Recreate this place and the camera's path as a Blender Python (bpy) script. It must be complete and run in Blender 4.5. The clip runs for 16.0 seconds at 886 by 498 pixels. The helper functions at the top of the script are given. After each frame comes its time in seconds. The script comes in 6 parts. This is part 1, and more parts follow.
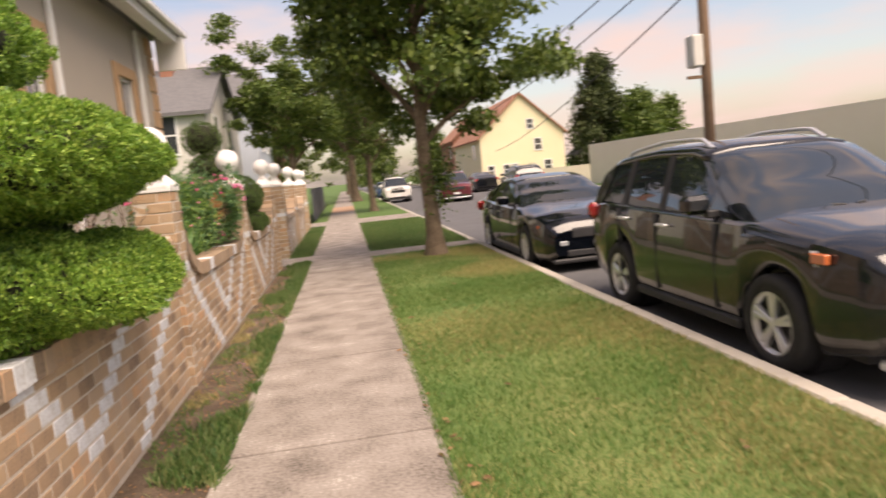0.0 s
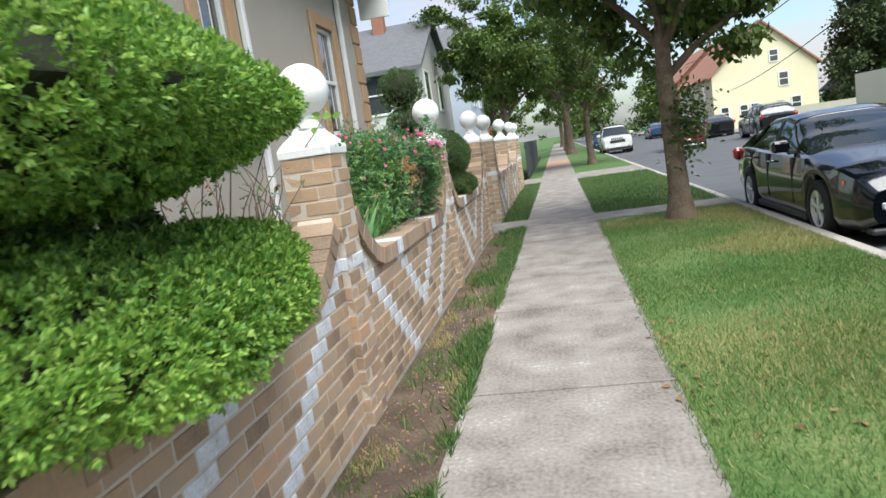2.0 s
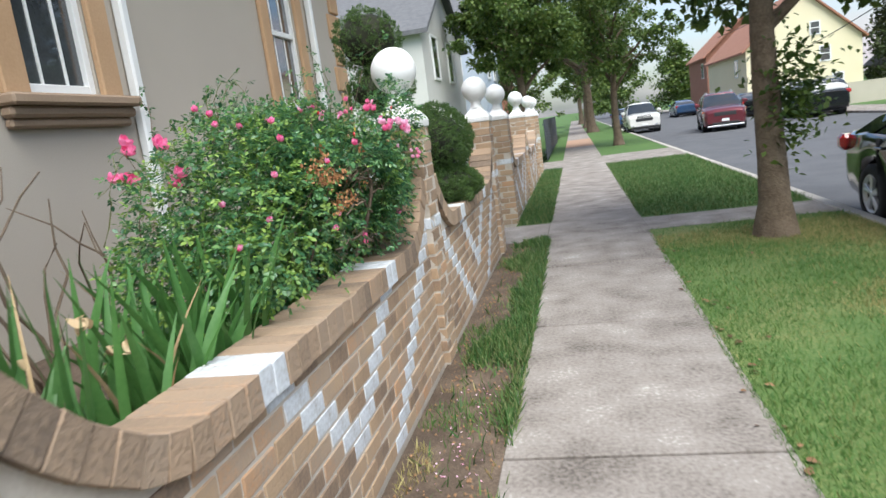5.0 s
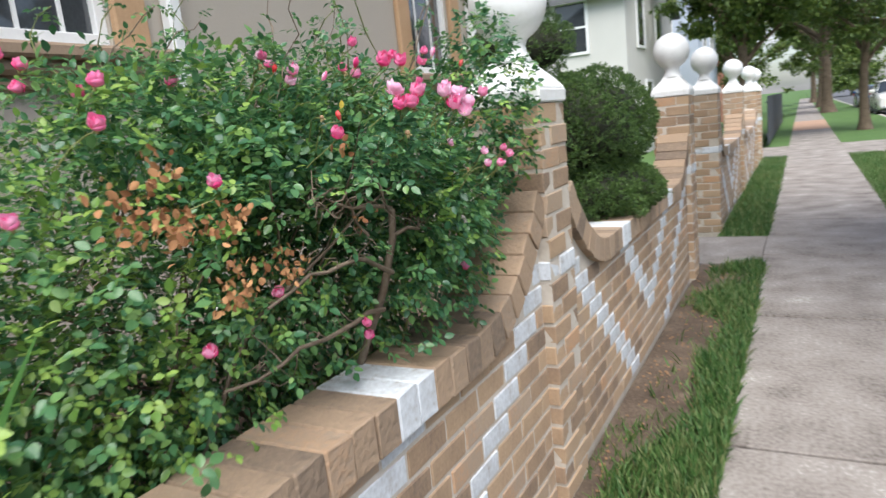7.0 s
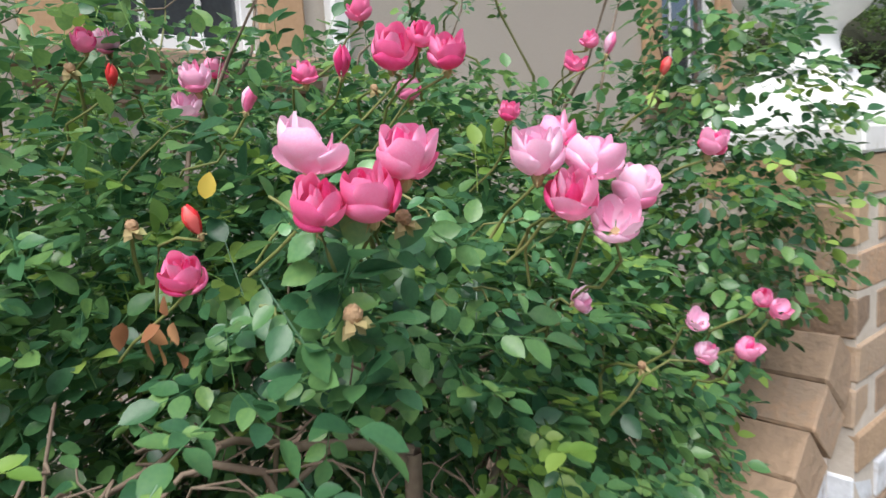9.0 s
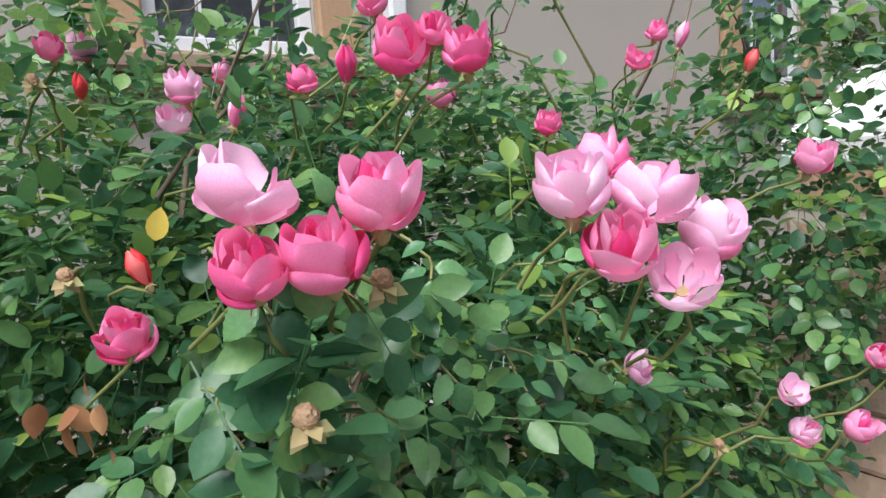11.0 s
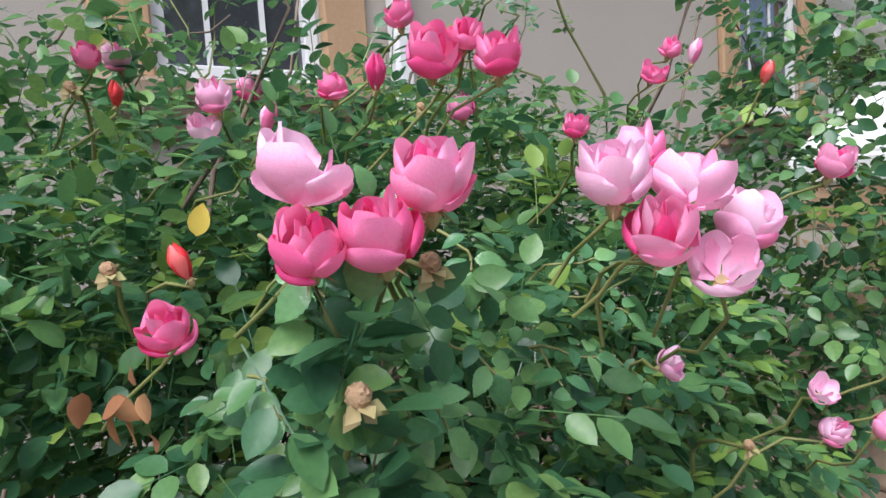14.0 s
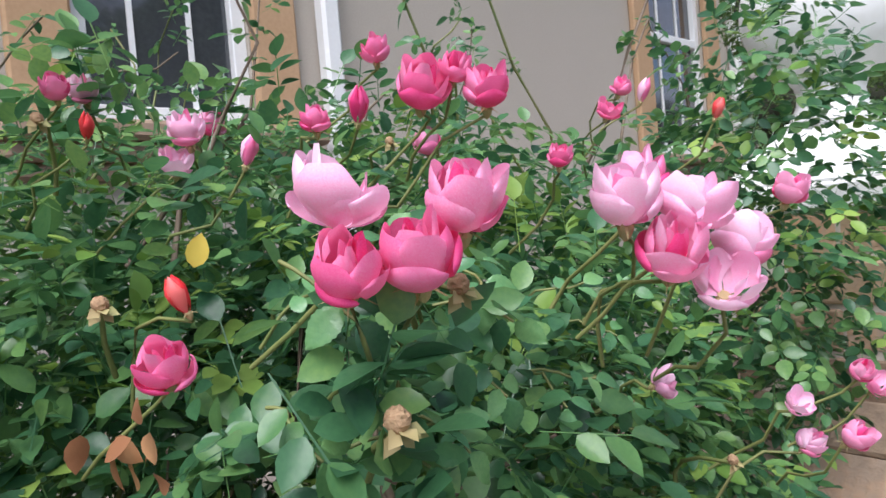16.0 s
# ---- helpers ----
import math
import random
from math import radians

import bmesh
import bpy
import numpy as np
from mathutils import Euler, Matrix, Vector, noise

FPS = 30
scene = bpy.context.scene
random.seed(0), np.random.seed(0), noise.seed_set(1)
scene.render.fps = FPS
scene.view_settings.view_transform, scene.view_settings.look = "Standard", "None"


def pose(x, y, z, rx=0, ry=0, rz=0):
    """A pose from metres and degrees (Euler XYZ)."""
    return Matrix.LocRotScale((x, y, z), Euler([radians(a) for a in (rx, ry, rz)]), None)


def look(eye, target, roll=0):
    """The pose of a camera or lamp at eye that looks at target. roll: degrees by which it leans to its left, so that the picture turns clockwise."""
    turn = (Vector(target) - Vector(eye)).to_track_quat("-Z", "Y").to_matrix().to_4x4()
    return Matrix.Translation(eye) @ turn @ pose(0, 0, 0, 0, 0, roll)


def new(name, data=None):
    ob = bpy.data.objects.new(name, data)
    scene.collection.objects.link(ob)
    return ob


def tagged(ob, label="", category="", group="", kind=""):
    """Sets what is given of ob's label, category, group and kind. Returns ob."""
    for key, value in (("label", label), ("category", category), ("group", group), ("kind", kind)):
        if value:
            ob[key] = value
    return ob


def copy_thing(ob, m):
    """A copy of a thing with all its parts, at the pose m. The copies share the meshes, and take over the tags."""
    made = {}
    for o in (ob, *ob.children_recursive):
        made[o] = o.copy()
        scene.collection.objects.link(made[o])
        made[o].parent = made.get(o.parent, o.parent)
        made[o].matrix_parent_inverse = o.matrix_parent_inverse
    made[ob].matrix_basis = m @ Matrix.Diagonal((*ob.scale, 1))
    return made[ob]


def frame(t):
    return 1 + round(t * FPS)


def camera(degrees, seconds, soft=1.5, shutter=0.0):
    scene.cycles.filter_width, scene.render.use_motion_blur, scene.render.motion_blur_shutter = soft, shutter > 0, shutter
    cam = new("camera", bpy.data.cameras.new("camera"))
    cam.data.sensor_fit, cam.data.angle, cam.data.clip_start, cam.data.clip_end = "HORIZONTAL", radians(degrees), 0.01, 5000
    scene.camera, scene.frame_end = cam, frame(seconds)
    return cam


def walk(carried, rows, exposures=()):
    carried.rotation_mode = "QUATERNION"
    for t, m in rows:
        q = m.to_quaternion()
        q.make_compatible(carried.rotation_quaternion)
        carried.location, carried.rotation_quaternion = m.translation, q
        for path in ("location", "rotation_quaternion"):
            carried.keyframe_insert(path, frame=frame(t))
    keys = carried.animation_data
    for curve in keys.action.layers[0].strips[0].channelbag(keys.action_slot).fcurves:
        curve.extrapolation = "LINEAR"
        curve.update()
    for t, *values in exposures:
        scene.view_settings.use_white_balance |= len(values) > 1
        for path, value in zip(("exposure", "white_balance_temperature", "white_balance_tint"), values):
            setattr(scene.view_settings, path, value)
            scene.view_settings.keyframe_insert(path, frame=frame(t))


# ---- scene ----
cam = camera(66.8, 16.0, soft=1.5, shutter=0.35)
PATH = [
    (0, (0.3096, -0.3947, 1.5274), (0.5384, 1.2995, 1.3356), -5.8),
    (0.5, (0.3492, 0.0688, 1.5394), (0.2735, 1.7776, 1.3545), -4.4),
    (1, (0.3019, 0.5762, 1.5317), (0.1221, 2.2687, 1.2866), -5.7),
    (1.5, (0.2898, 1.0836, 1.5093), (-0.0155, 2.7503, 1.2117), -6.2),
    (2, (0.1754, 1.6142, 1.5179), (-0.1436, 3.2869, 1.2762), -8.5),
    (2.5, (0.1264, 2.1526, 1.5231), (-0.1548, 3.8296, 1.2651), -5.8),
    (3, (0.0241, 2.6823, 1.5110), (-0.2253, 4.3576, 1.2109), -8.5),
    (3.2, (0.0241, 2.8569, 1.5248), (-0.2030, 4.5339, 1.2135), -7.8),
    (5.3, (-0.1058, 5.0129, 1.5635), (-0.5177, 6.6573, 1.2711), -7),
    (5.5, (-0.0989, 5.2279, 1.5514), (-0.5710, 6.8559, 1.2616), -6),
    (6, (-0.1350, 5.6966, 1.5420), (-0.7319, 7.2773, 1.2195), -7.7),
    (6.5, (-0.1789, 6.1542, 1.5583), (-0.7774, 7.7391, 1.2625), -7.8),
    (7, (-0.2288, 6.5824, 1.5532), (-1.0423, 8.0668, 1.2461), -6),
    (7.5, (-0.3113, 6.9892, 1.5738), (-1.2117, 8.4254, 1.2840), -5.7),
    (8, (-0.3836, 7.2902, 1.5858), (-1.5170, 8.5553, 1.3149), -4.7),
    (8.5, (-0.5650, 7.5147, 1.6048), (-1.7802, 8.7075, 1.3614), -4.2),
    (9, (-0.6570, 7.6420, 1.6297), (-1.9574, 8.7471, 1.4130), -3.5),
    (9.5, (-0.6794, 7.7116, 1.6349), (-2.0838, 8.6826, 1.4259), -3.8),
    (10, (-0.7112, 7.7426, 1.6409), (-2.1345, 8.6903, 1.4500), -4.2),
    (10.2, (-0.7164, 7.7477, 1.6529), (-2.1362, 8.6869, 1.4087), -3.7),
    (12.3, (-0.7284, 7.7340, 1.6280), (-2.1087, 8.7514, 1.5067), -4),
    (12.5, (-0.7301, 7.7443, 1.6271), (-2.1354, 8.7281, 1.4955), -4),
    (13, (-0.7293, 7.7426, 1.6280), (-2.1388, 8.7187, 1.4878), -4),
    (13.5, (-0.7301, 7.7331, 1.6297), (-2.1423, 8.7058, 1.4930), -3.8),
    (14, (-0.7293, 7.7202, 1.6280), (-2.1388, 8.6963, 1.4955), -3.9),
    (14.5, (-0.7344, 7.7082, 1.6237), (-2.1311, 8.7023, 1.4938), -3.7),
    (15, (-0.7508, 7.7004, 1.6237), (-2.1251, 8.7273, 1.5050), -3.8),
    (15.5, (-0.7577, 7.6953, 1.6254), (-2.1036, 8.7625, 1.5463), -4),
    (16, (-0.7551, 7.6824, 1.6228), (-2.0485, 8.8150, 1.5807), -4.9),
]
walk(cam, [(t, look(eye, target, roll)) for t, eye, target, roll in PATH],
     [(0.0, 1.45, 8400, 22), (0.6, 1.45, 7900, 19), (1.2, 1.48, 6400, 9), (3.0, 1.5, 6100, 4), (6.0, 1.5, 6100, 7), (8.5, 1.55, 6300, 10), (12.5, 1.55, 6000, 14), (16.0, 1.55, 6000, 14)])

# world, sun, exposure
world = bpy.data.worlds.new("evening_sky")
scene.world = world
world.use_nodes = True
wn, wl = world.node_tree.nodes, world.node_tree.links
wn.clear()
SUN_EL, SUN_ROT = 58.0, 150.0
sky = wn.new("ShaderNodeTexSky")
sky.sky_type, sky.sun_disc = "NISHITA", False
sky.sun_elevation, sky.sun_rotation = radians(SUN_EL), radians(SUN_ROT)
sky.air_density, sky.dust_density, sky.ozone_density = 1.0, 2.0, 1.0
coord = wn.new("ShaderNodeTexCoord")
stretch = wn.new("ShaderNodeMapping")
stretch.inputs["Scale"].default_value = (1.6, 1.6, 6.0)
clouds = wn.new("ShaderNodeTexNoise")
clouds.inputs["Scale"].default_value, clouds.inputs["Detail"].default_value = 2.2, 6.0
ramp = wn.new("ShaderNodeValToRGB")
ramp.color_ramp.elements[0].position, ramp.color_ramp.elements[1].position = 0.44, 0.70
blend = wn.new("ShaderNodeMixRGB")
blend.inputs["Color2"].default_value = (4.0, 3.55, 3.7, 1)
back = wn.new("ShaderNodeBackground")
back.inputs["Strength"].default_value = 0.08
wout = wn.new("ShaderNodeOutputWorld")
wl.new(coord.outputs["Generated"], stretch.inputs["Vector"])
wl.new(stretch.outputs["Vector"], clouds.inputs["Vector"])
wl.new(clouds.outputs["Fac"], ramp.inputs["Fac"])
wl.new(ramp.outputs["Color"], blend.inputs["Fac"])
wl.new(sky.outputs["Color"], blend.inputs["Color1"])
wl.new(blend.outputs["Color"], back.inputs["Color"])
wl.new(back.outputs["Background"], wout.inputs["Surface"])
sun_data = bpy.data.lights.new("sun", "SUN")
sun_data.energy, sun_data.angle, sun_data.color = 1.95, radians(50), (1.0, 0.97, 0.92)
sun = new("sun", sun_data)
sun_az = radians(SUN_ROT)
sun.matrix_world = look((0, 0, 30), (-math.sin(sun_az) * 10, -math.cos(sun_az) * 10, 30 - 10 * math.tan(radians(SUN_EL))))


# ---- materials ----
def mat(name, c1, c2, scale=8.0, rough=0.8, bump=0.2, metal=0.0, pick="", coat=0.0, fine=60.0, transmit=0.0, dist=0.01, spread=(0.3, 0.7)):
    """Two colours mixed by noise at two scales; pick 'object' or 'island' mixes by piece as well."""
    m = bpy.data.materials.new(name)
    m.use_nodes = True
    n, l = m.node_tree.nodes, m.node_tree.links
    b = n["Principled BSDF"]
    tc = n.new("ShaderNodeTexCoord")
    big = n.new("ShaderNodeTexNoise")
    big.inputs["Scale"].default_value, big.inputs["Detail"].default_value = scale, 5.0
    l.new(tc.outputs["Object"], big.inputs["Vector"])
    small = n.new("ShaderNodeTexNoise")
    small.inputs["Scale"].default_value, small.inputs["Detail"].default_value = fine, 4.0
    l.new(tc.outputs["Object"], small.inputs["Vector"])
    mixer = n.new("ShaderNodeMath")
    mixer.operation = "MULTIPLY_ADD"
    mixer.inputs[1].default_value = 0.45
    l.new(small.outputs["Fac"], mixer.inputs[0])
    scaled = n.new("ShaderNodeMath")
    scaled.operation = "MULTIPLY"
    scaled.inputs[1].default_value = 0.55
    l.new(big.outputs["Fac"], scaled.inputs[0])
    l.new(scaled.outputs[0], mixer.inputs[2])
    fac = mixer.outputs[0]
    if pick:
        if pick == "object":
            r = n.new("ShaderNodeObjectInfo").outputs["Random"]
        else:
            r = n.new("ShaderNodeNewGeometry").outputs["Random Per Island"]
        add = n.new("ShaderNodeMath")
        add.operation = "MULTIPLY_ADD"
        add.inputs[1].default_value = 0.55
        l.new(r, add.inputs[0])
        half = n.new("ShaderNodeMath")
        half.operation = "MULTIPLY_ADD"
        half.inputs[1].default_value, half.inputs[2].default_value = 0.6, -0.08
        l.new(fac, half.inputs[0])
        l.new(half.outputs[0], add.inputs[2])
        fac = add.outputs[0]
    rmp = n.new("ShaderNodeValToRGB")
    e = rmp.color_ramp.elements
    stops = [c1, c2] if not isinstance(c1[0], tuple) else list(c1)
    e[0].position, e[0].color = spread[0], (*stops[0], 1)
    e[1].position, e[1].color = spread[1], (*stops[-1], 1)
    for k, c in enumerate(stops[1:-1]):
        x = e.new(spread[0] + (spread[1] - spread[0]) * (k + 1) / (len(stops) - 1))
        x.color = (*c, 1)
    l.new(fac, rmp.inputs["Fac"])
    l.new(rmp.outputs["Color"], b.inputs["Base Color"])
    b.inputs["Roughness"].default_value, b.inputs["Metallic"].default_value = rough, metal
    b.inputs["Coat Weight"].default_value = coat
    b.inputs["Coat Roughness"].default_value = 0.04
    if bump:
        bp = n.new("ShaderNodeBump")
        bp.inputs["Strength"].default_value, bp.inputs["Distance"].default_value = bump, dist
        l.new(mixer.outputs[0], bp.inputs["Height"])
        l.new(bp.outputs["Normal"], b.inputs["Normal"])
    if transmit:
        tr = n.new("ShaderNodeBsdfTranslucent")
        l.new(rmp.outputs["Color"], tr.inputs["Color"])
        mx = n.new("ShaderNodeMixShader")
        mx.inputs[0].default_value = transmit
        l.new(b.outputs[0], mx.inputs[1])
        l.new(tr.outputs[0], mx.inputs[2])
        l.new(mx.outputs[0], n["Material Output"].inputs["Surface"])
    return m


CONCRETE = mat("concrete", ((0.105, 0.088, 0.075), (0.20, 0.172, 0.15), (0.265, 0.232, 0.205), (0.315, 0.28, 0.25), (0.52, 0.485, 0.44)), None, 2.6, 0.92, 0.5, fine=42, dist=0.004, spread=(0.33, 0.69))
CONCRETE_WARM = mat("red_concrete", (0.34, 0.20, 0.13), (0.45, 0.29, 0.2), 2.0, 0.9, 0.3)
KERB = mat("kerb_stone", (0.34, 0.31, 0.27), (0.5, 0.46, 0.4), 2.5, 0.9, 0.4)
ASPHALT = mat("asphalt", (0.075, 0.075, 0.08), (0.13, 0.13, 0.135), 1.2, 0.85, 0.4, fine=120)
SOIL = mat("soil", ((0.045, 0.03, 0.02), (0.10, 0.07, 0.048), (0.19, 0.14, 0.10)), None, 4.0, 0.95, 0.8, fine=70, dist=0.02)
TURF = mat("turf", ((0.055, 0.12, 0.026), (0.11, 0.17, 0.045), (0.24, 0.235, 0.09)), None, 0.9, 0.95, 0.6, fine=50, dist=0.02, spread=(0.36, 0.64))
TURF_FAR = mat("turf_green", (0.05, 0.11, 0.022), (0.09, 0.16, 0.035), 1.0, 0.95, 0.5)
BLADE = mat("grass_blade", ((0.055, 0.15, 0.028), (0.105, 0.215, 0.045), (0.26, 0.28, 0.09)), None, 0.55, 0.6, 0, pick="island", transmit=0.25, spread=(0.25, 0.85))
BLADE_GREEN = mat("green_blade", ((0.035, 0.10, 0.02), (0.085, 0.18, 0.04), (0.19, 0.22, 0.08)), None, 0.8, 0.6, 0, pick="island", transmit=0.25)
BRICK = mat("brick", ((0.18, 0.13, 0.095), (0.33, 0.225, 0.145), (0.44, 0.305, 0.19), (0.38, 0.285, 0.205), (0.53, 0.295, 0.15)), None, 5.0, 0.88, 0.9, pick="object", fine=90, dist=0.008, spread=(0.15, 0.85))
BRICK_COPE = mat("weathered_coping_brick", ((0.15, 0.112, 0.085), (0.27, 0.195, 0.135), (0.38, 0.265, 0.175), (0.33, 0.245, 0.175), (0.45, 0.28, 0.165)), None, 7.0, 0.92, 1.0, pick="object", fine=60, dist=0.012, spread=(0.15, 0.85))
MORTAR = mat("mortar", (0.46, 0.40, 0.33), (0.58, 0.52, 0.45), 12, 0.95, 0.6)
PAINT = mat("white_paint", ((0.30, 0.25, 0.21), (0.52, 0.52, 0.53), (0.60, 0.62, 0.65), (0.70, 0.72, 0.75)), None, 9, 0.6, 0.8, fine=60, spread=(0.33, 0.60), dist=0.006)
CAPWHITE = mat("cap_white", ((0.6, 0.56, 0.5), (0.78, 0.77, 0.75), (0.83, 0.82, 0.81)), None, 6, 0.55, 0.25, fine=40, spread=(0.28, 0.5))
STUCCO = mat("stucco", (0.40, 0.355, 0.30), (0.47, 0.42, 0.36), 0.8, 0.95, 0.5, fine=120, dist=0.004)
TRIM = mat("tan_trim", (0.42, 0.26, 0.14), (0.52, 0.34, 0.2), 3, 0.85, 0.3)
SILL = mat("brown_sill", (0.27, 0.19, 0.13), (0.36, 0.26, 0.18), 3, 0.8, 0.3)
WHITE = mat("white_trim", (0.74, 0.74, 0.73), (0.82, 0.82, 0.81), 4, 0.5, 0.05)
SHINGLE = mat("grey_shingle", (0.10, 0.10, 0.105), (0.17, 0.17, 0.175), 6, 0.9, 0.6)
SIDING_PALE = mat("pale_siding", (0.55, 0.54, 0.5), (0.64, 0.62, 0.58), 1, 0.7, 0.1)
SIDING_BLUE = mat("blue_siding", (0.44, 0.5, 0.58), (0.52, 0.58, 0.66), 1, 0.7, 0.1)
SIDING_YELLOW = mat("yellow_siding", (0.74, 0.65, 0.42), (0.8, 0.71, 0.5), 0.6, 0.75, 0.1)
BRICK_RED = mat("red_brick", (0.26, 0.12, 0.08), (0.36, 0.17, 0.11), 2, 0.9, 0.4)
ROOF_RED = mat("red_roof", (0.3, 0.13, 0.085), (0.4, 0.2, 0.13), 2, 0.9, 0.4)
BARK = mat("bark", ((0.075, 0.052, 0.032), (0.145, 0.105, 0.07), (0.21, 0.16, 0.11)), None, 6, 0.95, 1.0, fine=38, dist=0.03)
LEAF_TREE = mat("tree_leaf", ((0.045, 0.09, 0.018), (0.10, 0.16, 0.03), (0.18, 0.23, 0.045)), None, 1.0, 0.55, 0, pick="island", transmit=0.3, spread=(0.2, 0.85))
LEAF_CONIFER = mat("conifer_leaf", (0.035, 0.055, 0.018), (0.09, 0.12, 0.035), 1.0, 0.7, 0, pick="island", transmit=0.15)
LEAF_BOX = mat("topiary_leaf", ((0.07, 0.17, 0.028), (0.215, 0.40, 0.06), (0.50, 0.64, 0.14)), None, 1.3, 0.5, 0, pick="island", transmit=0.34, spread=(0.2, 0.85))
# Own colour of the spiral topiary; also the juniper's painted inner shade.
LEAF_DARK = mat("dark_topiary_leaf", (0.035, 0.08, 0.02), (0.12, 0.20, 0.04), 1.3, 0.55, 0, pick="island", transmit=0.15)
# Near black that stands for the shade deep inside clipped shrubs.
SHADE_CORE = mat("core_shade", (0.012, 0.016, 0.008), (0.03, 0.032, 0.015), 5, 0.95, 0.5)
LEAF_ROSE = mat("rose_leaf", ((0.026, 0.088, 0.045), (0.065, 0.175, 0.072), (0.14, 0.28, 0.09), (0.31, 0.44, 0.12)), None, 1.2, 0.30, 0.35, pick="island", transmit=0.36, fine=300, dist=0.001, spread=(0.12, 0.95))
LEAF_NEW = mat("young_rose_leaf", (0.13, 0.25, 0.045), (0.29, 0.42, 0.09), 2, 0.42, 0.1, pick="island", transmit=0.3)
LEAF_DEAD = mat("withered_leaf", (0.24, 0.10, 0.04), (0.52, 0.27, 0.12), 8, 0.85, 0.3, pick="island", transmit=0.15)
CANE = mat("rose_cane", (0.10, 0.065, 0.045), (0.22, 0.17, 0.12), 12, 0.8, 0.5, fine=90, dist=0.004)
CANE_GREEN = mat("green_cane", (0.10, 0.15, 0.035), (0.22, 0.2, 0.07), 8, 0.6, 0.1)
PETAL = mat("pink_petal", ((0.90, 0.19, 0.42), (0.92, 0.32, 0.54), (0.94, 0.46, 0.67), (0.95, 0.63, 0.80)), None, 40, 0.5, 0.12, pick="island", transmit=0.3, fine=60, spread=(0.22, 0.78))
PETAL_HOT = mat("deep_pink_petal", ((0.86, 0.045, 0.24), (0.91, 0.15, 0.39), (0.93, 0.33, 0.56)), None, 40, 0.5, 0.12, pick="island", transmit=0.3, fine=60, spread=(0.22, 0.78))
PETAL_ROSE = mat("rose_pink_petal", ((0.89, 0.11, 0.33), (0.91, 0.23, 0.46), (0.94, 0.40, 0.62)), None, 40, 0.5, 0.12, pick="island", transmit=0.3, fine=60, spread=(0.22, 0.78))
PETAL_PALE = mat("pale_petal", ((0.93, 0.38, 0.60), (0.95, 0.60, 0.77), (0.96, 0.77, 0.88)), None, 40, 0.5, 0.12, pick="island", transmit=0.3, fine=60, spread=(0.2, 0.8))
PETAL_RED = mat("red_bud_petal", (0.72, 0.025, 0.035), (0.82, 0.16, 0.15), 14, 0.5, 0.05, pick="island", transmit=0.2)
SEPAL = mat("sepal", (0.2, 0.22, 0.06), (0.42, 0.33, 0.16), 20, 0.7, 0.1, pick="island")
SEEDHEAD = mat("seed_head", (0.2, 0.1, 0.05), (0.45, 0.3, 0.17), 60, 0.9, 0.9, fine=400, dist=0.003)
IRIS = mat("iris_blade", (0.07, 0.19, 0.045), (0.16, 0.33, 0.09), 3, 0.5, 0.1, pick="island", transmit=0.3)
STRAW = mat("dry_blade", (0.4, 0.27, 0.14), (0.6, 0.46, 0.28), 9, 0.85, 0.2, pick="island")
FENCE = mat("dark_fence", (0.03, 0.035, 0.045), (0.05, 0.055, 0.07), 4, 0.5, 0.05)
CAR_GREY = mat("charcoal_paint", (0.007, 0.008, 0.011), (0.010, 0.012, 0.015), 3, 0.18, 0, metal=0.0, coat=1.0)
CAR_BLACK = mat("black_paint", (0.002, 0.003, 0.005), (0.003, 0.0045, 0.008), 3, 0.16, 0, coat=1.0)
CAR_WHITE = mat("white_car_paint", (0.66, 0.64, 0.6), (0.72, 0.7, 0.66), 3, 0.35, 0, coat=0.8)
CAR_BLUE = mat("blue_car_paint", (0.02, 0.06, 0.14), (0.03, 0.08, 0.18), 3, 0.3, 0, metal=0.3, coat=1.0)
CAR_RED = mat("maroon_paint", (0.11, 0.012, 0.018), (0.15, 0.018, 0.026), 3, 0.3, 0, metal=0.3, coat=1.0)
PLASTIC = mat("black_plastic", (0.018, 0.018, 0.02), (0.03, 0.03, 0.032), 10, 0.6, 0.1)
RUBBER = mat("tyre_rubber", (0.014, 0.014, 0.015), (0.028, 0.027, 0.026), 12, 0.85, 0.2)
ALLOY = mat("alloy", (0.68, 0.68, 0.7), (0.8, 0.8, 0.82), 6, 0.32, 0, metal=0.55, coat=0.5)
LENS = mat("lamp_lens", (0.22, 0.23, 0.24), (0.5, 0.52, 0.54), 18, 0.12, 0.1, coat=1.0)
AMBER = mat("amber_lens", (0.6, 0.13, 0.05), (0.7, 0.2, 0.06), 10, 0.2, 0, coat=1.0)
REDLENS = mat("red_lens", (0.35, 0.01, 0.012), (0.45, 0.02, 0.02), 10, 0.2, 0, coat=1.0)
CARGLASS = mat("car_glass", (0.012, 0.017, 0.02), (0.02, 0.026, 0.03), 4, 0.03, 0, coat=1.0)
for m in (CAR_BLACK, CAR_GREY):
    m.node_tree.nodes["Principled BSDF"].inputs["Specular IOR Level"].default_value = 0.35
WINGLASS = mat("window_glass", (0.03, 0.035, 0.04), (0.06, 0.065, 0.07), 2, 0.06, 0, coat=1.0)
CURTAIN = mat("curtain", (0.3, 0.3, 0.3), (0.45, 0.45, 0.44), 9, 0.9, 0.2)
POLE = mat("pole_wood", (0.16, 0.10, 0.065), (0.26, 0.17, 0.11), 5, 0.9, 0.6)
WIRE = mat("black_wire", (0.015, 0.015, 0.015), (0.025, 0.025, 0.025), 5, 0.7, 0)
DRYLEAF = mat("fallen_leaf", (0.10, 0.05, 0.025), (0.3, 0.17, 0.085), 20, 0.9, 0.2, pick="object")


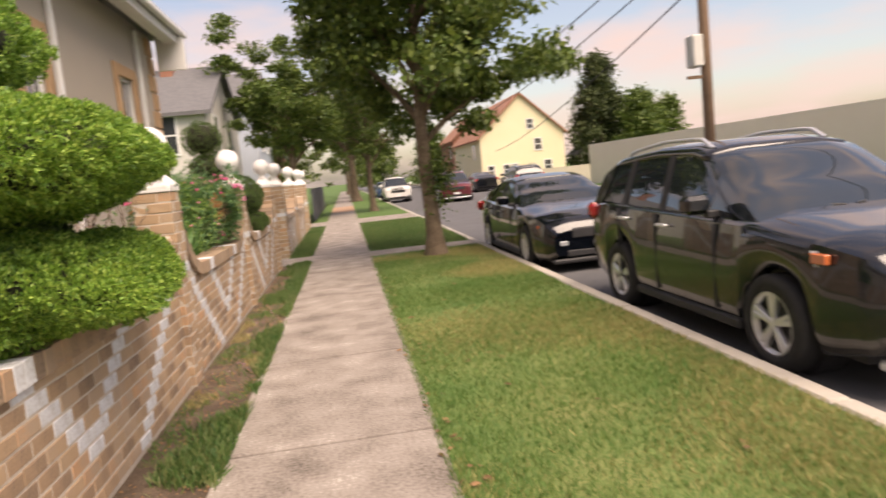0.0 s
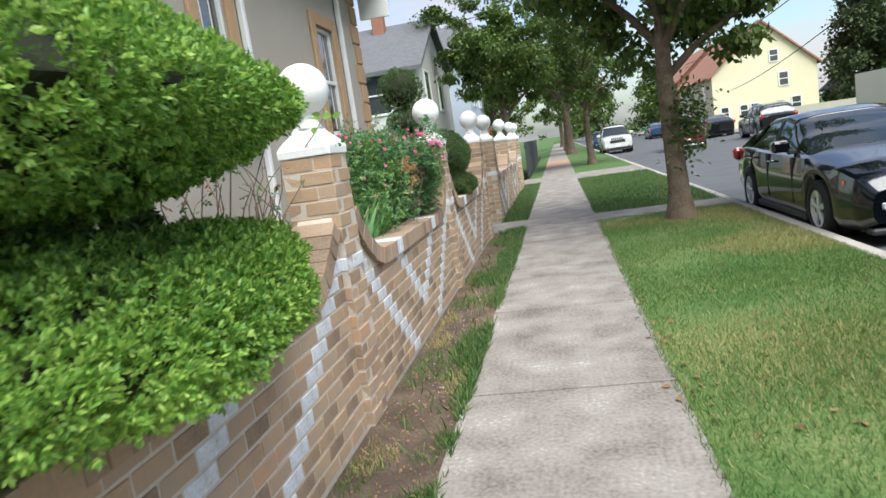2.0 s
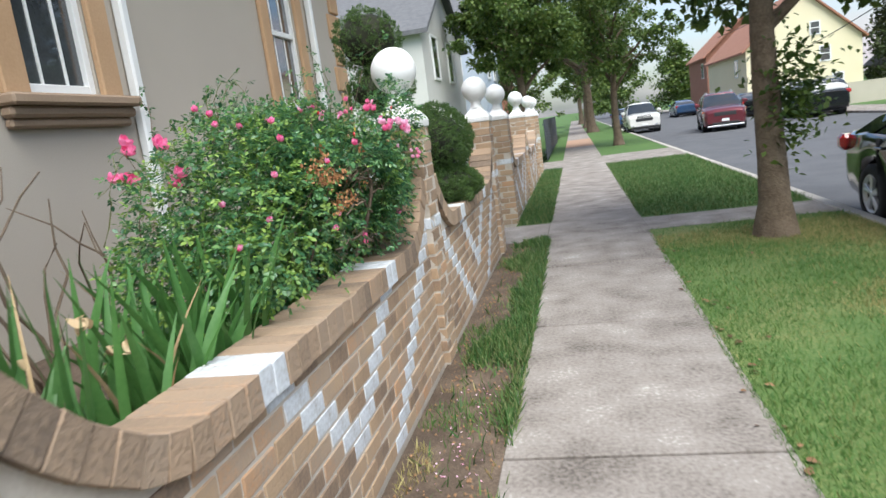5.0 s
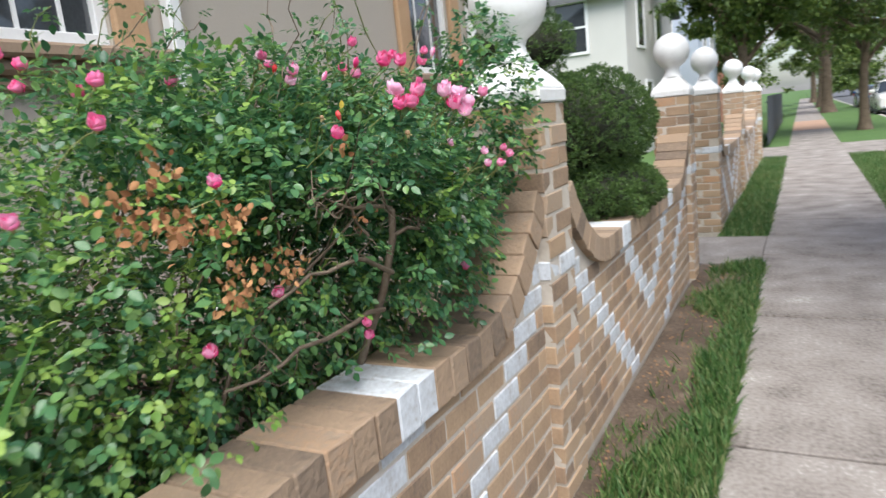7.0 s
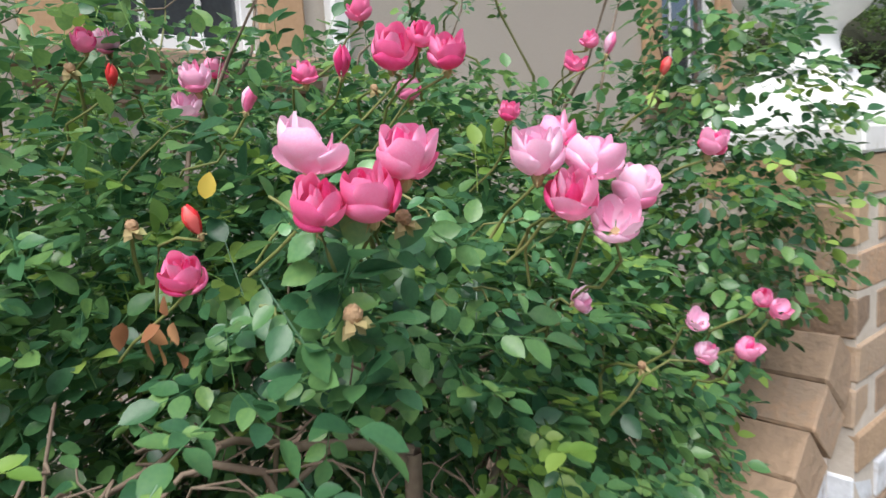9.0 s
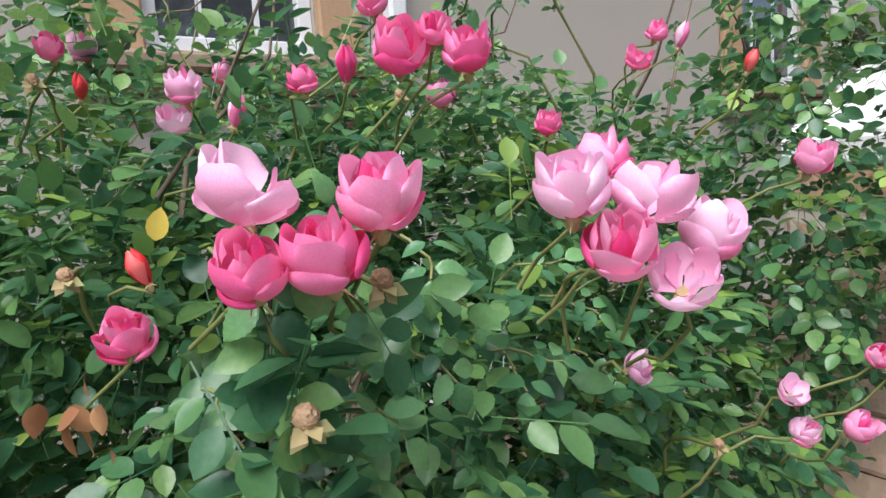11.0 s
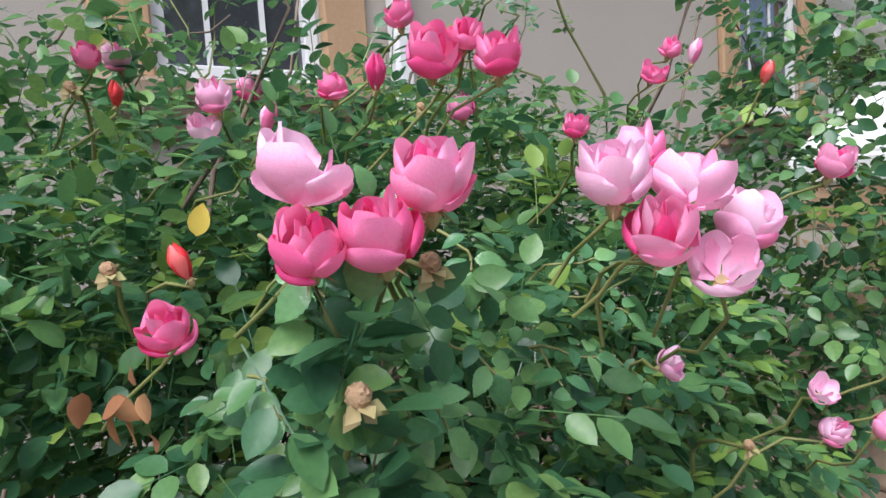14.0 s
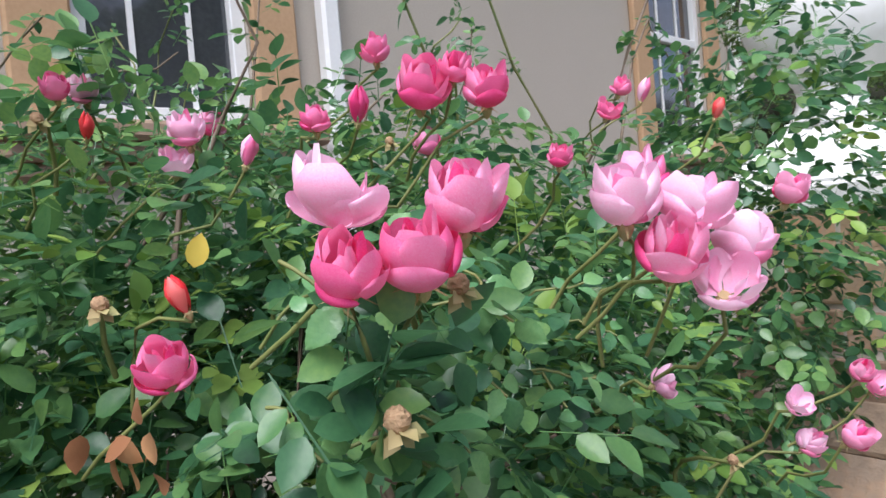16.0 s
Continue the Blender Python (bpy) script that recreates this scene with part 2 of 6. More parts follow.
# ---- geometry helpers ----
def obj(name, me, material=None, parent=None, label=""):
    ob = new(name, me)
    if material and not me.materials:
        me.materials.append(material)
    if parent:
        ob.parent = parent
    if label:
        ob["label"] = label
    return ob


def part(name, bm, material, parent=None, label="", smooth=False):
    me = bpy.data.meshes.new(name)
    if smooth:
        for f in bm.faces:
            f.smooth = True
    bm.to_mesh(me)
    bm.free()
    return obj(name, me, material, parent, label)


def thing(name, at, label, category, group=""):
    ob = new(name)
    ob.location = at
    ob.empty_display_size = 0.1
    bpy.context.view_layer.update()
    return tagged(ob, label, category, group)


def structure(ob, label, category):
    return tagged(ob, label, category, kind="structure")


def box(bm, x0, y0, z0, x1, y1, z1, bevel=0.0):
    r = bmesh.ops.create_cube(bm, size=1.0)["verts"]
    for v in r:
        v.co = Vector((x0 + (v.co.x + 0.5) * (x1 - x0), y0 + (v.co.y + 0.5) * (y1 - y0), z0 + (v.co.z + 0.5) * (z1 - z0)))
    if bevel:
        edges = {e for v in r for e in v.link_edges}
        bmesh.ops.bevel(bm, geom=list(edges), offset=bevel, segments=1, affect="EDGES")
    return bm


def boxed(*a, bevel=0.0):
    return box(bmesh.new(), *a, bevel=bevel)


def np_mesh(name, verts, faces, material, smooth=False):
    """A mesh from arrays of places and of equal-sided faces."""
    verts, faces = np.asarray(verts, np.float32).reshape(-1, 3), np.asarray(faces, np.int32)
    me = bpy.data.meshes.new(name)
    k = faces.shape[1]
    me.vertices.add(len(verts))
    me.vertices.foreach_set("co", verts.ravel())
    me.loops.add(faces.size)
    me.loops.foreach_set("vertex_index", faces.ravel())
    me.polygons.add(len(faces))
    me.polygons.foreach_set("loop_start", np.arange(0, faces.size, k, dtype=np.int32))
    me.polygons.foreach_set("loop_total", np.full(len(faces), k, np.int32))
    if smooth:
        me.polygons.foreach_set("use_smooth", np.ones(len(faces), bool))
    me.update(calc_edges=True)
    me.materials.append(material)
    return me


def unit(v):
    return v / np.maximum(np.linalg.norm(v, axis=-1, keepdims=True), 1e-9)


def scatter(template, faces, places, ahead, up, size):
    """Copies of a small template (x across, y ahead, z up) at places, joined: arrays of verts and faces."""
    ahead = unit(ahead)
    side = unit(np.cross(ahead, up))
    top = np.cross(side, ahead)
    t = np.asarray(template, float)
    size = np.asarray(size).reshape(-1, 1, 1)
    v = places[:, None, :] + size * (t[None, :, 0:1] * side[:, None, :] + t[None, :, 1:2] * ahead[:, None, :] + t[None, :, 2:3] * top[:, None, :])
    f = np.asarray(faces)[None] + (np.arange(len(places)) * len(t))[:, None, None]
    return v.reshape(-1, 3), f.reshape(-1, len(faces[0]))


def merge(*pairs):
    vs, fs, n = [], [], 0
    for v, f in pairs:
        vs.append(v)
        fs.append(f + n)
        n += len(v)
    return np.concatenate(vs), np.concatenate(fs)


SPRIG = ([(0, 0, 0), (-0.2, 0.5, 0.05), (0, 1, -0.04), (0.2, 0.5, 0.05), (0.05, 0.1, 0), (0.3, 0.55, 0.3), (0.65, 0.75, 0.35), (0.55, 0.35, 0.1)], [(0, 3, 2), (0, 2, 1), (4, 7, 6), (4, 6, 5)])
LEAF4 = ([(0, 0, 0), (-0.32, 0.5, 0.08), (0, 1, -0.06), (0.32, 0.5, 0.08)], [(0, 3, 2), (0, 2, 1)])
edge_y = [0.0, 0.14, 0.34, 0.56, 0.78, 1.0]
edge_w = [0.03, 0.22, 0.31, 0.30, 0.19, 0.0]
LEAFLET_V = [(0, y, -0.07 * y * y) for y in edge_y] + [(-w, y + 0.02, 0.10 * w / 0.35 - 0.09 * y * y) for y, w in zip(edge_y[:-1], edge_w)] + [(w, y + 0.02, 0.10 * w / 0.35 - 0.09 * y * y) for y, w in zip(edge_y[:-1], edge_w)]
LEAFLET_F = []
for k in range(4):
    LEAFLET_F += [(k, k + 1, 7 + k), (k, 7 + k, 6 + k), (k, 11 + k, 12 + k), (k, 12 + k, k + 1)]
LEAFLET_F += [(4, 5, 10), (4, 15, 5)]
BLADE_V = [(-0.018, 0, 0), (0.018, 0, 0), (0.013, 0.55, 0.02), (-0.013, 0.55, 0.02), (0, 1.0, 0.12)]
BLADE_F = [(0, 1, 2), (0, 2, 3), (3, 2, 4)]


def tube(path, radii, sides=6):
    """Verts and faces of a tube along a path."""
    path, radii = np.asarray(path, float), np.asarray(radii, float)
    d = unit(np.gradient(path, axis=0))
    ref = np.where(np.abs(d[:, 2:3]) > 0.9, np.array([[1.0, 0, 0]]), np.array([[0, 0, 1.0]]))
    a = unit(np.cross(d, ref))
    b = np.cross(d, a)
    ang = np.linspace(0, 2 * np.pi, sides, endpoint=False)
    v = path[:, None] + radii[:, None, None] * (np.cos(ang)[None, :, None] * a[:, None] + np.sin(ang)[None, :, None] * b[:, None])
    f = []
    for i in range(len(path) - 1):
        for j in range(sides):
            k = (j + 1) % sides
            f.append((i * sides + j, i * sides + k, (i + 1) * sides + k, (i + 1) * sides + j))
    return v.reshape(-1, 3), np.array(f)


def rng(seed):
    return np.random.default_rng(seed)


# ---- ground, road, kerb, pavement ----
bm = bmesh.new()
bmesh.ops.create_grid(bm, x_segments=40, y_segments=40, size=900)
for v in bm.verts:
    v.co.z = -0.16
structure(part("ground", bm, TURF_FAR), "flat green ground reaching to the horizon", "ground")
bm = boxed(3.05, -30, -0.4, 12.0, 400, -0.12)
structure(part("road", bm, ASPHALT), "worn grey asphalt residential street", "road")
verge = boxed(0.70, -30, -0.4, 2.9, 13.35, -0.004)
structure(part("verge_1", verge, TURF), "patchy green and yellow lawn strip beside the kerb", "lawn")
structure(part("verge_2", boxed(0.70, 14.35, -0.4, 2.9, 24.4, -0.004), TURF_FAR), "fresh green lawn strip beyond the path", "lawn")
structure(part("verge_3", boxed(0.70, 28.2, -0.4, 2.9, 300, -0.004), TURF_FAR), "far green lawn strip along the kerb", "lawn")
structure(part("wall_strip_1", boxed(-1.10, -30, -0.4, -0.58, 13.3, -0.006), SOIL), "bare brown soil strip at the foot of the brick wall", "soil")
structure(part("wall_strip_2", boxed(-1.10, 14.7, -0.4, -0.58, 24.4, -0.004), TURF_FAR), "narrow green lawn strip beside the wall", "lawn")
structure(part("wall_strip_3", boxed(-1.10, 28.2, -0.4, -0.58, 300, -0.004), TURF_FAR), "far narrow lawn strip beside the fence", "lawn")
structure(part("garden_bed", boxed(-3.3, -30, -0.4, -1.32, 12.6, 0.55), SOIL), "raised garden bed of brown soil behind the wall", "soil")
structure(part("yard", boxed(-9, 12.6, -0.4, -1.36, 60, 0.03), TURF_FAR), "front yards behind the piers", "lawn")
structure(part("path_1", boxed(0.70, 13.36, -0.4, 2.9, 14.34, -0.002), CONCRETE), "concrete path crossing the lawn strip to the kerb", "path")
structure(part("path_2", boxed(-3.3, 13.32, -0.4, -0.585, 14.68, -0.002), CONCRETE), "concrete entry path between the piers", "path")
structure(part("path_3", boxed(0.70, 24.42, -0.4, 2.9, 28.18, -0.002), CONCRETE), "concrete driveway crossing the lawn strip", "path")
structure(part("path_4", boxed(-6, 24.42, -0.4, -0.585, 28.18, -0.002), CONCRETE), "concrete driveway beside the far piers", "path")
pave = structure(new("pavement"), "grey concrete pavement of cast slabs with dark joints", "pavement")
y = -6.6
JOINTS = []
while y < 130:
    JOINTS.append(y)
    y += 2.03
R = rng(3)
for k, y in enumerate(JOINTS[:-1]):
    x0, x1 = -0.58, 0.70
    bm = boxed(x0, y + 0.013, -0.12, x1, y + 2.017, 0.0, bevel=0.005)
    for v in bm.verts:
        v.co.z += (R.random() - 0.5) * 0.004 if v.co.z > -0.05 else 0
    part("slab", bm, CONCRETE_WARM if 34 < y < 44 else CONCRETE, pave)
part("joint_bed", boxed(-0.575, -6.5, -0.2, 0.695, 130, -0.03), SOIL, pave, "dark soil in the joints")
kerb = structure(new("kerb"), "pale worn concrete kerb with a rounded edge", "kerb")
y = -12.0
while y < 120:
    part("kerb_stone", boxed(2.90, y + 0.004, -0.3, 3.06, y + 2.995, 0.012, bevel=0.02), KERB, kerb)
    y += 3.0


def blades(name, x0, x1, y0, y1, n, height, material, seed, label, patch=None, z=-0.006):
    r = rng(seed)
    p = np.column_stack([r.uniform(x0, x1, n), r.uniform(y0, y1, n), np.full(n, z)])
    if patch is not None:
        p = p[patch(p, r)]
        n = len(p)
    lean = np.column_stack([r.normal(0, 0.45, n), r.normal(0, 0.45, n), np.ones(n)])
    face = np.column_stack([r.normal(0, 1, n), r.normal(0, 1, n), np.zeros(n) + 0.01])
    v, f = scatter([(a * 2.6, b, c * 2) for a, b, c in BLADE_V] if height < 0.05 else [(a * 3, b, c * 2) for a, b, c in BLADE_V], BLADE_F, p, lean, face, height * r.uniform(0.5, 1.3, n))
    return tagged(obj(name, np_mesh(name, v, f, material)), label, "grass", kind="stuff")


STRAWGRASS = mat("straw_grass", (0.28, 0.24, 0.09), (0.48, 0.41, 0.18), 2.0, 0.7, 0, pick="island", transmit=0.2)


def waves(p, s, seed):
    r = rng(seed)
    out = np.zeros(len(p))
    for k in range(6):
        a = r.uniform(0, 6.28)
        out += np.sin((p[:, 0] * np.cos(a) + p[:, 1] * np.sin(a)) * s * r.uniform(0.5, 1.7) + r.uniform(0, 6.28))
    return out / 6


blades("lawn_grass", 0.66, 2.9, 0.5, 13.35, 190000, 0.044, BLADE, 5, "short patchy mown grass blades", lambda p, r: (r.random(len(p)) < np.clip(0.75 + waves(p, 2.2, 9), 0.2, 1)) & (r.random(len(p)) < np.clip(2.8 / np.maximum(p[:, 1] * 0.35, 1), 0.3, 1)))
blades("lawn_grass", 0.68, 2.9, 14.35, 24.4, 40000, 0.07, BLADE_GREEN, 6, "thick green mown grass")
blades("wall_grass", -0.98, -0.54, 5.0, 13.3, 52000, 0.085, BLADE_GREEN, 7, "thick green grass along the slab edge", lambda p, r: r.random(len(p)) < np.clip(-0.12 + 1.7 * waves(p, 3.8, 4) + (p[:, 0] + 0.74) * 3.6 + np.clip((p[:, 1] - 7.0) * 0.16, -0.35, 0.5), 0.015, 1))
blades("wall_grass", -0.95, -0.54, 0.3, 5.0, 26000, 0.08, BLADE_GREEN, 8, "tufts of grass on bare soil", lambda p, r: r.random(len(p)) < np.clip(2.6 * waves(p, 4.6, 12) - 0.35 + (p[:, 0] + 0.74) * 3.0, 0.004, 1))
blades("wall_grass", -1.08, -0.6, 3.0, 13.3, 9000, 0.05, BLADE, 18, "thin weedy grass at the wall foot", lambda p, r: waves(p, 4, 14) > 0.12)
blades("dry_grass", -1.05, -0.6, 4.6, 8.5, 5000, 0.05, STRAWGRASS, 27, "pale dry grass in the soil strip", lambda p, r: waves(p, 5, 15) > 0.2)
blades("wall_grass", -1.06, -0.56, 14.7, 24.4, 12000, 0.09, BLADE_GREEN, 19, "thick green grass before the wall")
blades("dry_grass", 0.68, 2.9, 0.5, 13.3, 160000, 0.048, STRAWGRASS, 25, "yellowed dry grass in patches", lambda p, r: r.random(len(p)) < np.clip(waves(p, 1.7, 33) * 2.2 + 0.42 + (p[:, 0] - 1.6) * 0.25 - np.clip(p[:, 1] - 5.0, 0, 1.5) * 0.5, 0.01, 0.92))
blades("dry_grass", 1.3, 2.85, 10.6, 13.2, 9000, 0.04, STRAWGRASS, 26, "straw coloured dry grass round the tree foot", lambda p, r: r.random(len(p)) < np.clip(1.2 - np.hypot(p[:, 0] - 2.2, (p[:, 1] - 12) * 0.8), 0, 1))

# ---- brick wall and piers ----
COURSE, BRICK_L, LOW, HIGH = 0.0845, 0.215, 0.93, 1.31
PIERS = [5.38, 9.10, 12.82]
PIER_W = 0.30
FACE = -1.115


def brick_mesh(sx, sy, sz, jitter=0):
    bm = boxed(-sx / 2, -sy / 2, -sz / 2, sx / 2, sy / 2, sz / 2, bevel=0.004)
    r = random.Random(jitter)
    for v in bm.verts:
        v.co += Vector((r.uniform(-1, 1), r.uniform(-1, 1), r.uniform(-1, 1))) * 0.0022
    me = bpy.data.meshes.new("brick")
    bm.to_mesh(me)
    bm.free()
    return me


def coloured(me, material):
    me = me.copy()
    me.materials.clear()
    me.materials.append(material)
    return me


def wall_top(y, y0, y1):
    """Height of the coping: low in the middle, sweeping up to the piers."""
    d = min(y - y0, y1 - y)
    u = max(0.0, 1 - d / 0.62)
    return LOW + (HIGH - LOW) * u ** 2.0


STRETCH = [coloured(brick_mesh(0.10, BRICK_L - 0.011, COURSE - 0.012, k), BRICK) for k in range(4)]
STRETCH_W = [coloured(m, PAINT) for m in STRETCH]
HALF = [coloured(brick_mesh(0.10, BRICK_L / 2 - 0.011, COURSE - 0.012, k + 9), BRICK) for k in range(3)]
HALF_W = [coloured(m, PAINT) for m in HALF]
COPE = [coloured(brick_mesh(0.25, 0.0905, 0.115, k + 20), BRICK_COPE) for k in range(4)]
COPE_W = [coloured(m, PAINT) for m in COPE]


def wall_panel(y0, y1, sweep0, sweep1, label, mid=None):
    """One panel between two piers, with nested painted Vs."""
    wall = thing("brick_wall", (FACE - 0.1, (y0 + y1) / 2, 0), label, "wall", "garden wall panels")
    inv = wall.matrix_world.inverted()
    mid = mid or (sweep0 + sweep1) / 2
    bm = bmesh.new()
    n = 60
    rows = []
    for k in range(n + 1):
        y = y0 + (y1 - y0) * k / n
        zt = wall_top(y, sweep0, sweep1) - 0.06
        rows.append([bm.verts.new(inv @ Vector((x, y, z))) for x, z in ((FACE - 0.004, 0 - 0.1), (FACE - 0.004, zt), (-1.325, zt), (-1.325, -0.1))])
    for a, b in zip(rows, rows[1:]):
        for i in range(4):
            j = (i + 1) % 4
            bm.faces.new((a[i], a[j], b[j], b[i]))
    bm.faces.new(rows[0])
    bm.faces.new(rows[-1][::-1])
    part("core", bm, MORTAR, wall, "pale mortar bed")
    reach = sweep1 - mid
    for k in range(15):
        z = (k + 0.5) * COURSE
        off = (k % 2) * BRICK_L / 2
        count = int((y1 - y0) / BRICK_L) + 2
        for j in range(-1, count):
            a, b = y0 + off + j * BRICK_L, y0 + off + (j + 1) * BRICK_L
            a2, b2 = max(a, y0), min(b, y1)
            if b2 - a2 < 0.06:
                continue
            c = (a2 + b2) / 2
            if z + COURSE * 0.5 > min(wall_top(a2, sweep0, sweep1), wall_top(b2, sweep0, sweep1)) - 0.055:
                continue
            d = abs(c - mid)
            run = (11.5 - k) * BRICK_L / 2
            outer = abs((reach - d) - run) < BRICK_L * 0.5 and d > 0.2
            inner = abs((0.70 - d) - (9.6 - k) * BRICK_L / 2) < BRICK_L * 0.5
            white = outer or inner
            whole = b2 - a2 > BRICK_L * 0.75
            pool = (STRETCH_W if white else STRETCH) if whole else (HALF_W if white else HALF)
            o = obj("brick", pool[random.randrange(len(pool))], None, wall)
            o.location = inv @ Vector((FACE - 0.05 + random.uniform(-0.002, 0.002), c, z))
            o.scale = (1, (b2 - a2 - 0.011) / ((BRICK_L if whole else BRICK_L / 2) - 0.011), 1)
    y = y0 + 0.04
    while y < y1 - 0.03:
        s = (wall_top(y + 0.02, sweep0, sweep1) - wall_top(y - 0.02, sweep0, sweep1)) / 0.04
        d = abs(y - mid)
        white = abs(d - 0.70) < 0.09
        pool = COPE_W if white else COPE
        o = obj("coping_brick", pool[random.randrange(len(pool))], None, wall)
        z = wall_top(y, sweep0, sweep1) - 0.055
        o.matrix_local = inv @ Matrix.Translation((-1.205 + random.uniform(-0.003, 0.003), y, z)) @ pose(0, 0, 0, math.degrees(math.atan(s)) + random.uniform(-1, 1), 0, 0)
        y += 0.094 / max(1.0, math.sqrt(1 + s * s)) * 1.0
    return wall


def lathe_square(levels):
    """A solid of square rings: (height, half width)."""
    bm = bmesh.new()
    rings = [[bm.verts.new((sx * w, sy * w, z)) for sx, sy in ((-1, -1), (1, -1), (1, 1), (-1, 1))] for z, w in levels]
    for a, b in zip(rings, rings[1:]):
        for i in range(4):
            bm.faces.new((a[i], a[(i + 1) % 4], b[(i + 1) % 4], b[i]))
    bm.faces.new(rings[0][::-1])
    bm.faces.new(rings[-1])
    bmesh.ops.bevel(bm, geom=list(bm.edges), offset=0.006, segments=2, affect="EDGES")
    return bm


def lathe(levels, sides=24):
    bm = bmesh.new()
    rings = [[bm.verts.new((r * math.cos(2 * math.pi * k / sides), r * math.sin(2 * math.pi * k / sides), z)) for k in range(sides)] for z, r in levels]
    for a, b in zip(rings, rings[1:]):
        for i in range(sides):
            bm.faces.new((a[i], a[(i + 1) % sides], b[(i + 1) % sides], b[i]))
    bm.faces.new(rings[0][::-1])
    bm.faces.new(rings[-1])
    return bm


PIER_BRICK = [coloured(brick_mesh(PIER_W - 0.105 - 0.009, 0.105, COURSE - 0.012, k + 40), BRICK) for k in range(4)]
PIER_BRICK_W = [coloured(m, PAINT) for m in PIER_BRICK]


def pier(y, height=1.60, white=11):
    p = thing("brick_pier", (-1.07 - PIER_W / 2, y, 0), "square tan brick pier with white cap and ball finial", "pier", "garden wall piers")
    part("core", boxed(-PIER_W / 2 + 0.005, -PIER_W / 2 + 0.005, -0.1, PIER_W / 2 - 0.005, PIER_W / 2 - 0.005, height), MORTAR, p)
    h = PIER_W / 2
    for k in range(round(height / COURSE)):
        for i in range(4):
            s = 1 if k % 2 else -1
            pool = PIER_BRICK_W if k == white else PIER_BRICK
            o = obj("brick", pool[random.randrange(4)], None, p)
            o.matrix_local = pose(0, 0, (k + 0.5) * COURSE, 0, 0, 90 * i) @ Matrix.Translation((s * 0.0525, -h + 0.0525 + random.uniform(-0.002, 0.002), 0))
    rise = [(0.003, h + 0.006), (0.055, h + 0.008), (0.082, h * 0.92), (0.105, h * 0.80), (0.130, h * 0.62), (0.152, h * 0.51), (0.172, h * 0.46)]
    part("cap", lathe_square([(height + z, w) for z, w in rise]), CAPWHITE, p, "white painted cap with rounded shoulders")
    levels = [(0.160, 0.082), (0.180, 0.072), (0.205, 0.060), (0.226, 0.058), (0.244, 0.064), (0.254, 0.074)]
    ball = 0.150
    for k in range(4, 20):
        a = -math.pi / 2 + math.pi * k / 20
        levels.append((0.385 + ball * math.sin(a), ball * math.cos(a)))
    levels = [(height + z, r) for z, r in levels]
    part("ball_finial", lathe(levels, 28), CAPWHITE, p, "weathered white ball finial", smooth=True)
    return p


first_pier = pier(PIERS[0])
for y in PIERS[1:] + [15.05]:
    copy_thing(first_pier, Matrix.Translation((-1.07 - PIER_W / 2, y, 0)))
for y in (18.7, 22.4, 24.2):
    copy_thing(first_pier, Matrix.Translation((-1.07 - PIER_W / 2, y, 0)))
H = PIER_W / 2
wall_panel(PIERS[0] + H, PIERS[1] - H, PIERS[0] + H, PIERS[1] - H, "low tan brick wall with white painted V pattern and sweeping coping")
wall_panel(PIERS[1] + H, PIERS[2] - H, PIERS[1] + H, PIERS[2] - H, "low tan brick wall with painted zigzag beside dark topiary")
wall_panel(0.2, PIERS[0] - H, -0.6, PIERS[0] - H, "low tan brick wall under overhanging clipped juniper", 3.26)
for a, b in ((15.05, 18.7), (18.7, 22.4)):
    wall_panel(a + H, b - H, a + H, b - H, "far low tan brick wall with painted zigzag")


# ---- foliage ----
def shell(r, n, centre, radii, lumps, depth=0.25):
    """Places near the surface of a lumpy ellipsoid, with outward directions."""
    d = unit(r.normal(0, 1, (n, 3)))
    ph = r.uniform(0, 6.28, (lumps, 3))
    fr = r.uniform(2, 7, (lumps, 3))
    bump = sum(np.sin(d @ fr[k] + ph[k, 0]) for k in range(lumps)) / max(lumps, 1)
    rad = 1 + 0.15 * bump - depth * r.random(n) ** 2.2
    p = np.asarray(centre) + d * np.asarray(radii) * rad[:, None]
    out = unit(d / np.asarray(radii))
    return p, out


def lobe_mesh(name, centre, radii, n, size, material, seed, parent, spray=0.55, label="", depth=0.2, template=None):
    r = rng(seed)
    p, out = shell(r, n, centre, radii, 8, depth)
    ahead = unit(out + r.normal(0, spray * 1.5, (n, 3)) + np.array([0, 0, 0.3]))
    v, f = scatter(*(template or SPRIG), p, ahead, out + r.normal(0, 0.5, (n, 3)), size * r.uniform(0.6, 1.4, n))
    return obj(name, np_mesh(name, v, f, material), None, parent, label)


# Solid filler ellipsoid; the shade behind the sprigs is put into its colour.
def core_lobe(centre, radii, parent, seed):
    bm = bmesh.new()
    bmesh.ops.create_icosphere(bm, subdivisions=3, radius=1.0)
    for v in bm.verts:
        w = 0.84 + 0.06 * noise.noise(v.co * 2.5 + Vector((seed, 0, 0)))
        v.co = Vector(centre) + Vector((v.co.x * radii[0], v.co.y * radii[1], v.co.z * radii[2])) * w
    return part("inner_core", bm, SHADE_CORE, parent, "solid core coloured near black to stand for inner shade")


def tubes_obj(name, tubes, material, parent=None, label="", smooth=True):
    v, f = merge(*tubes)
    return obj(name, np_mesh(name, v, f, material, smooth), None, parent, label)


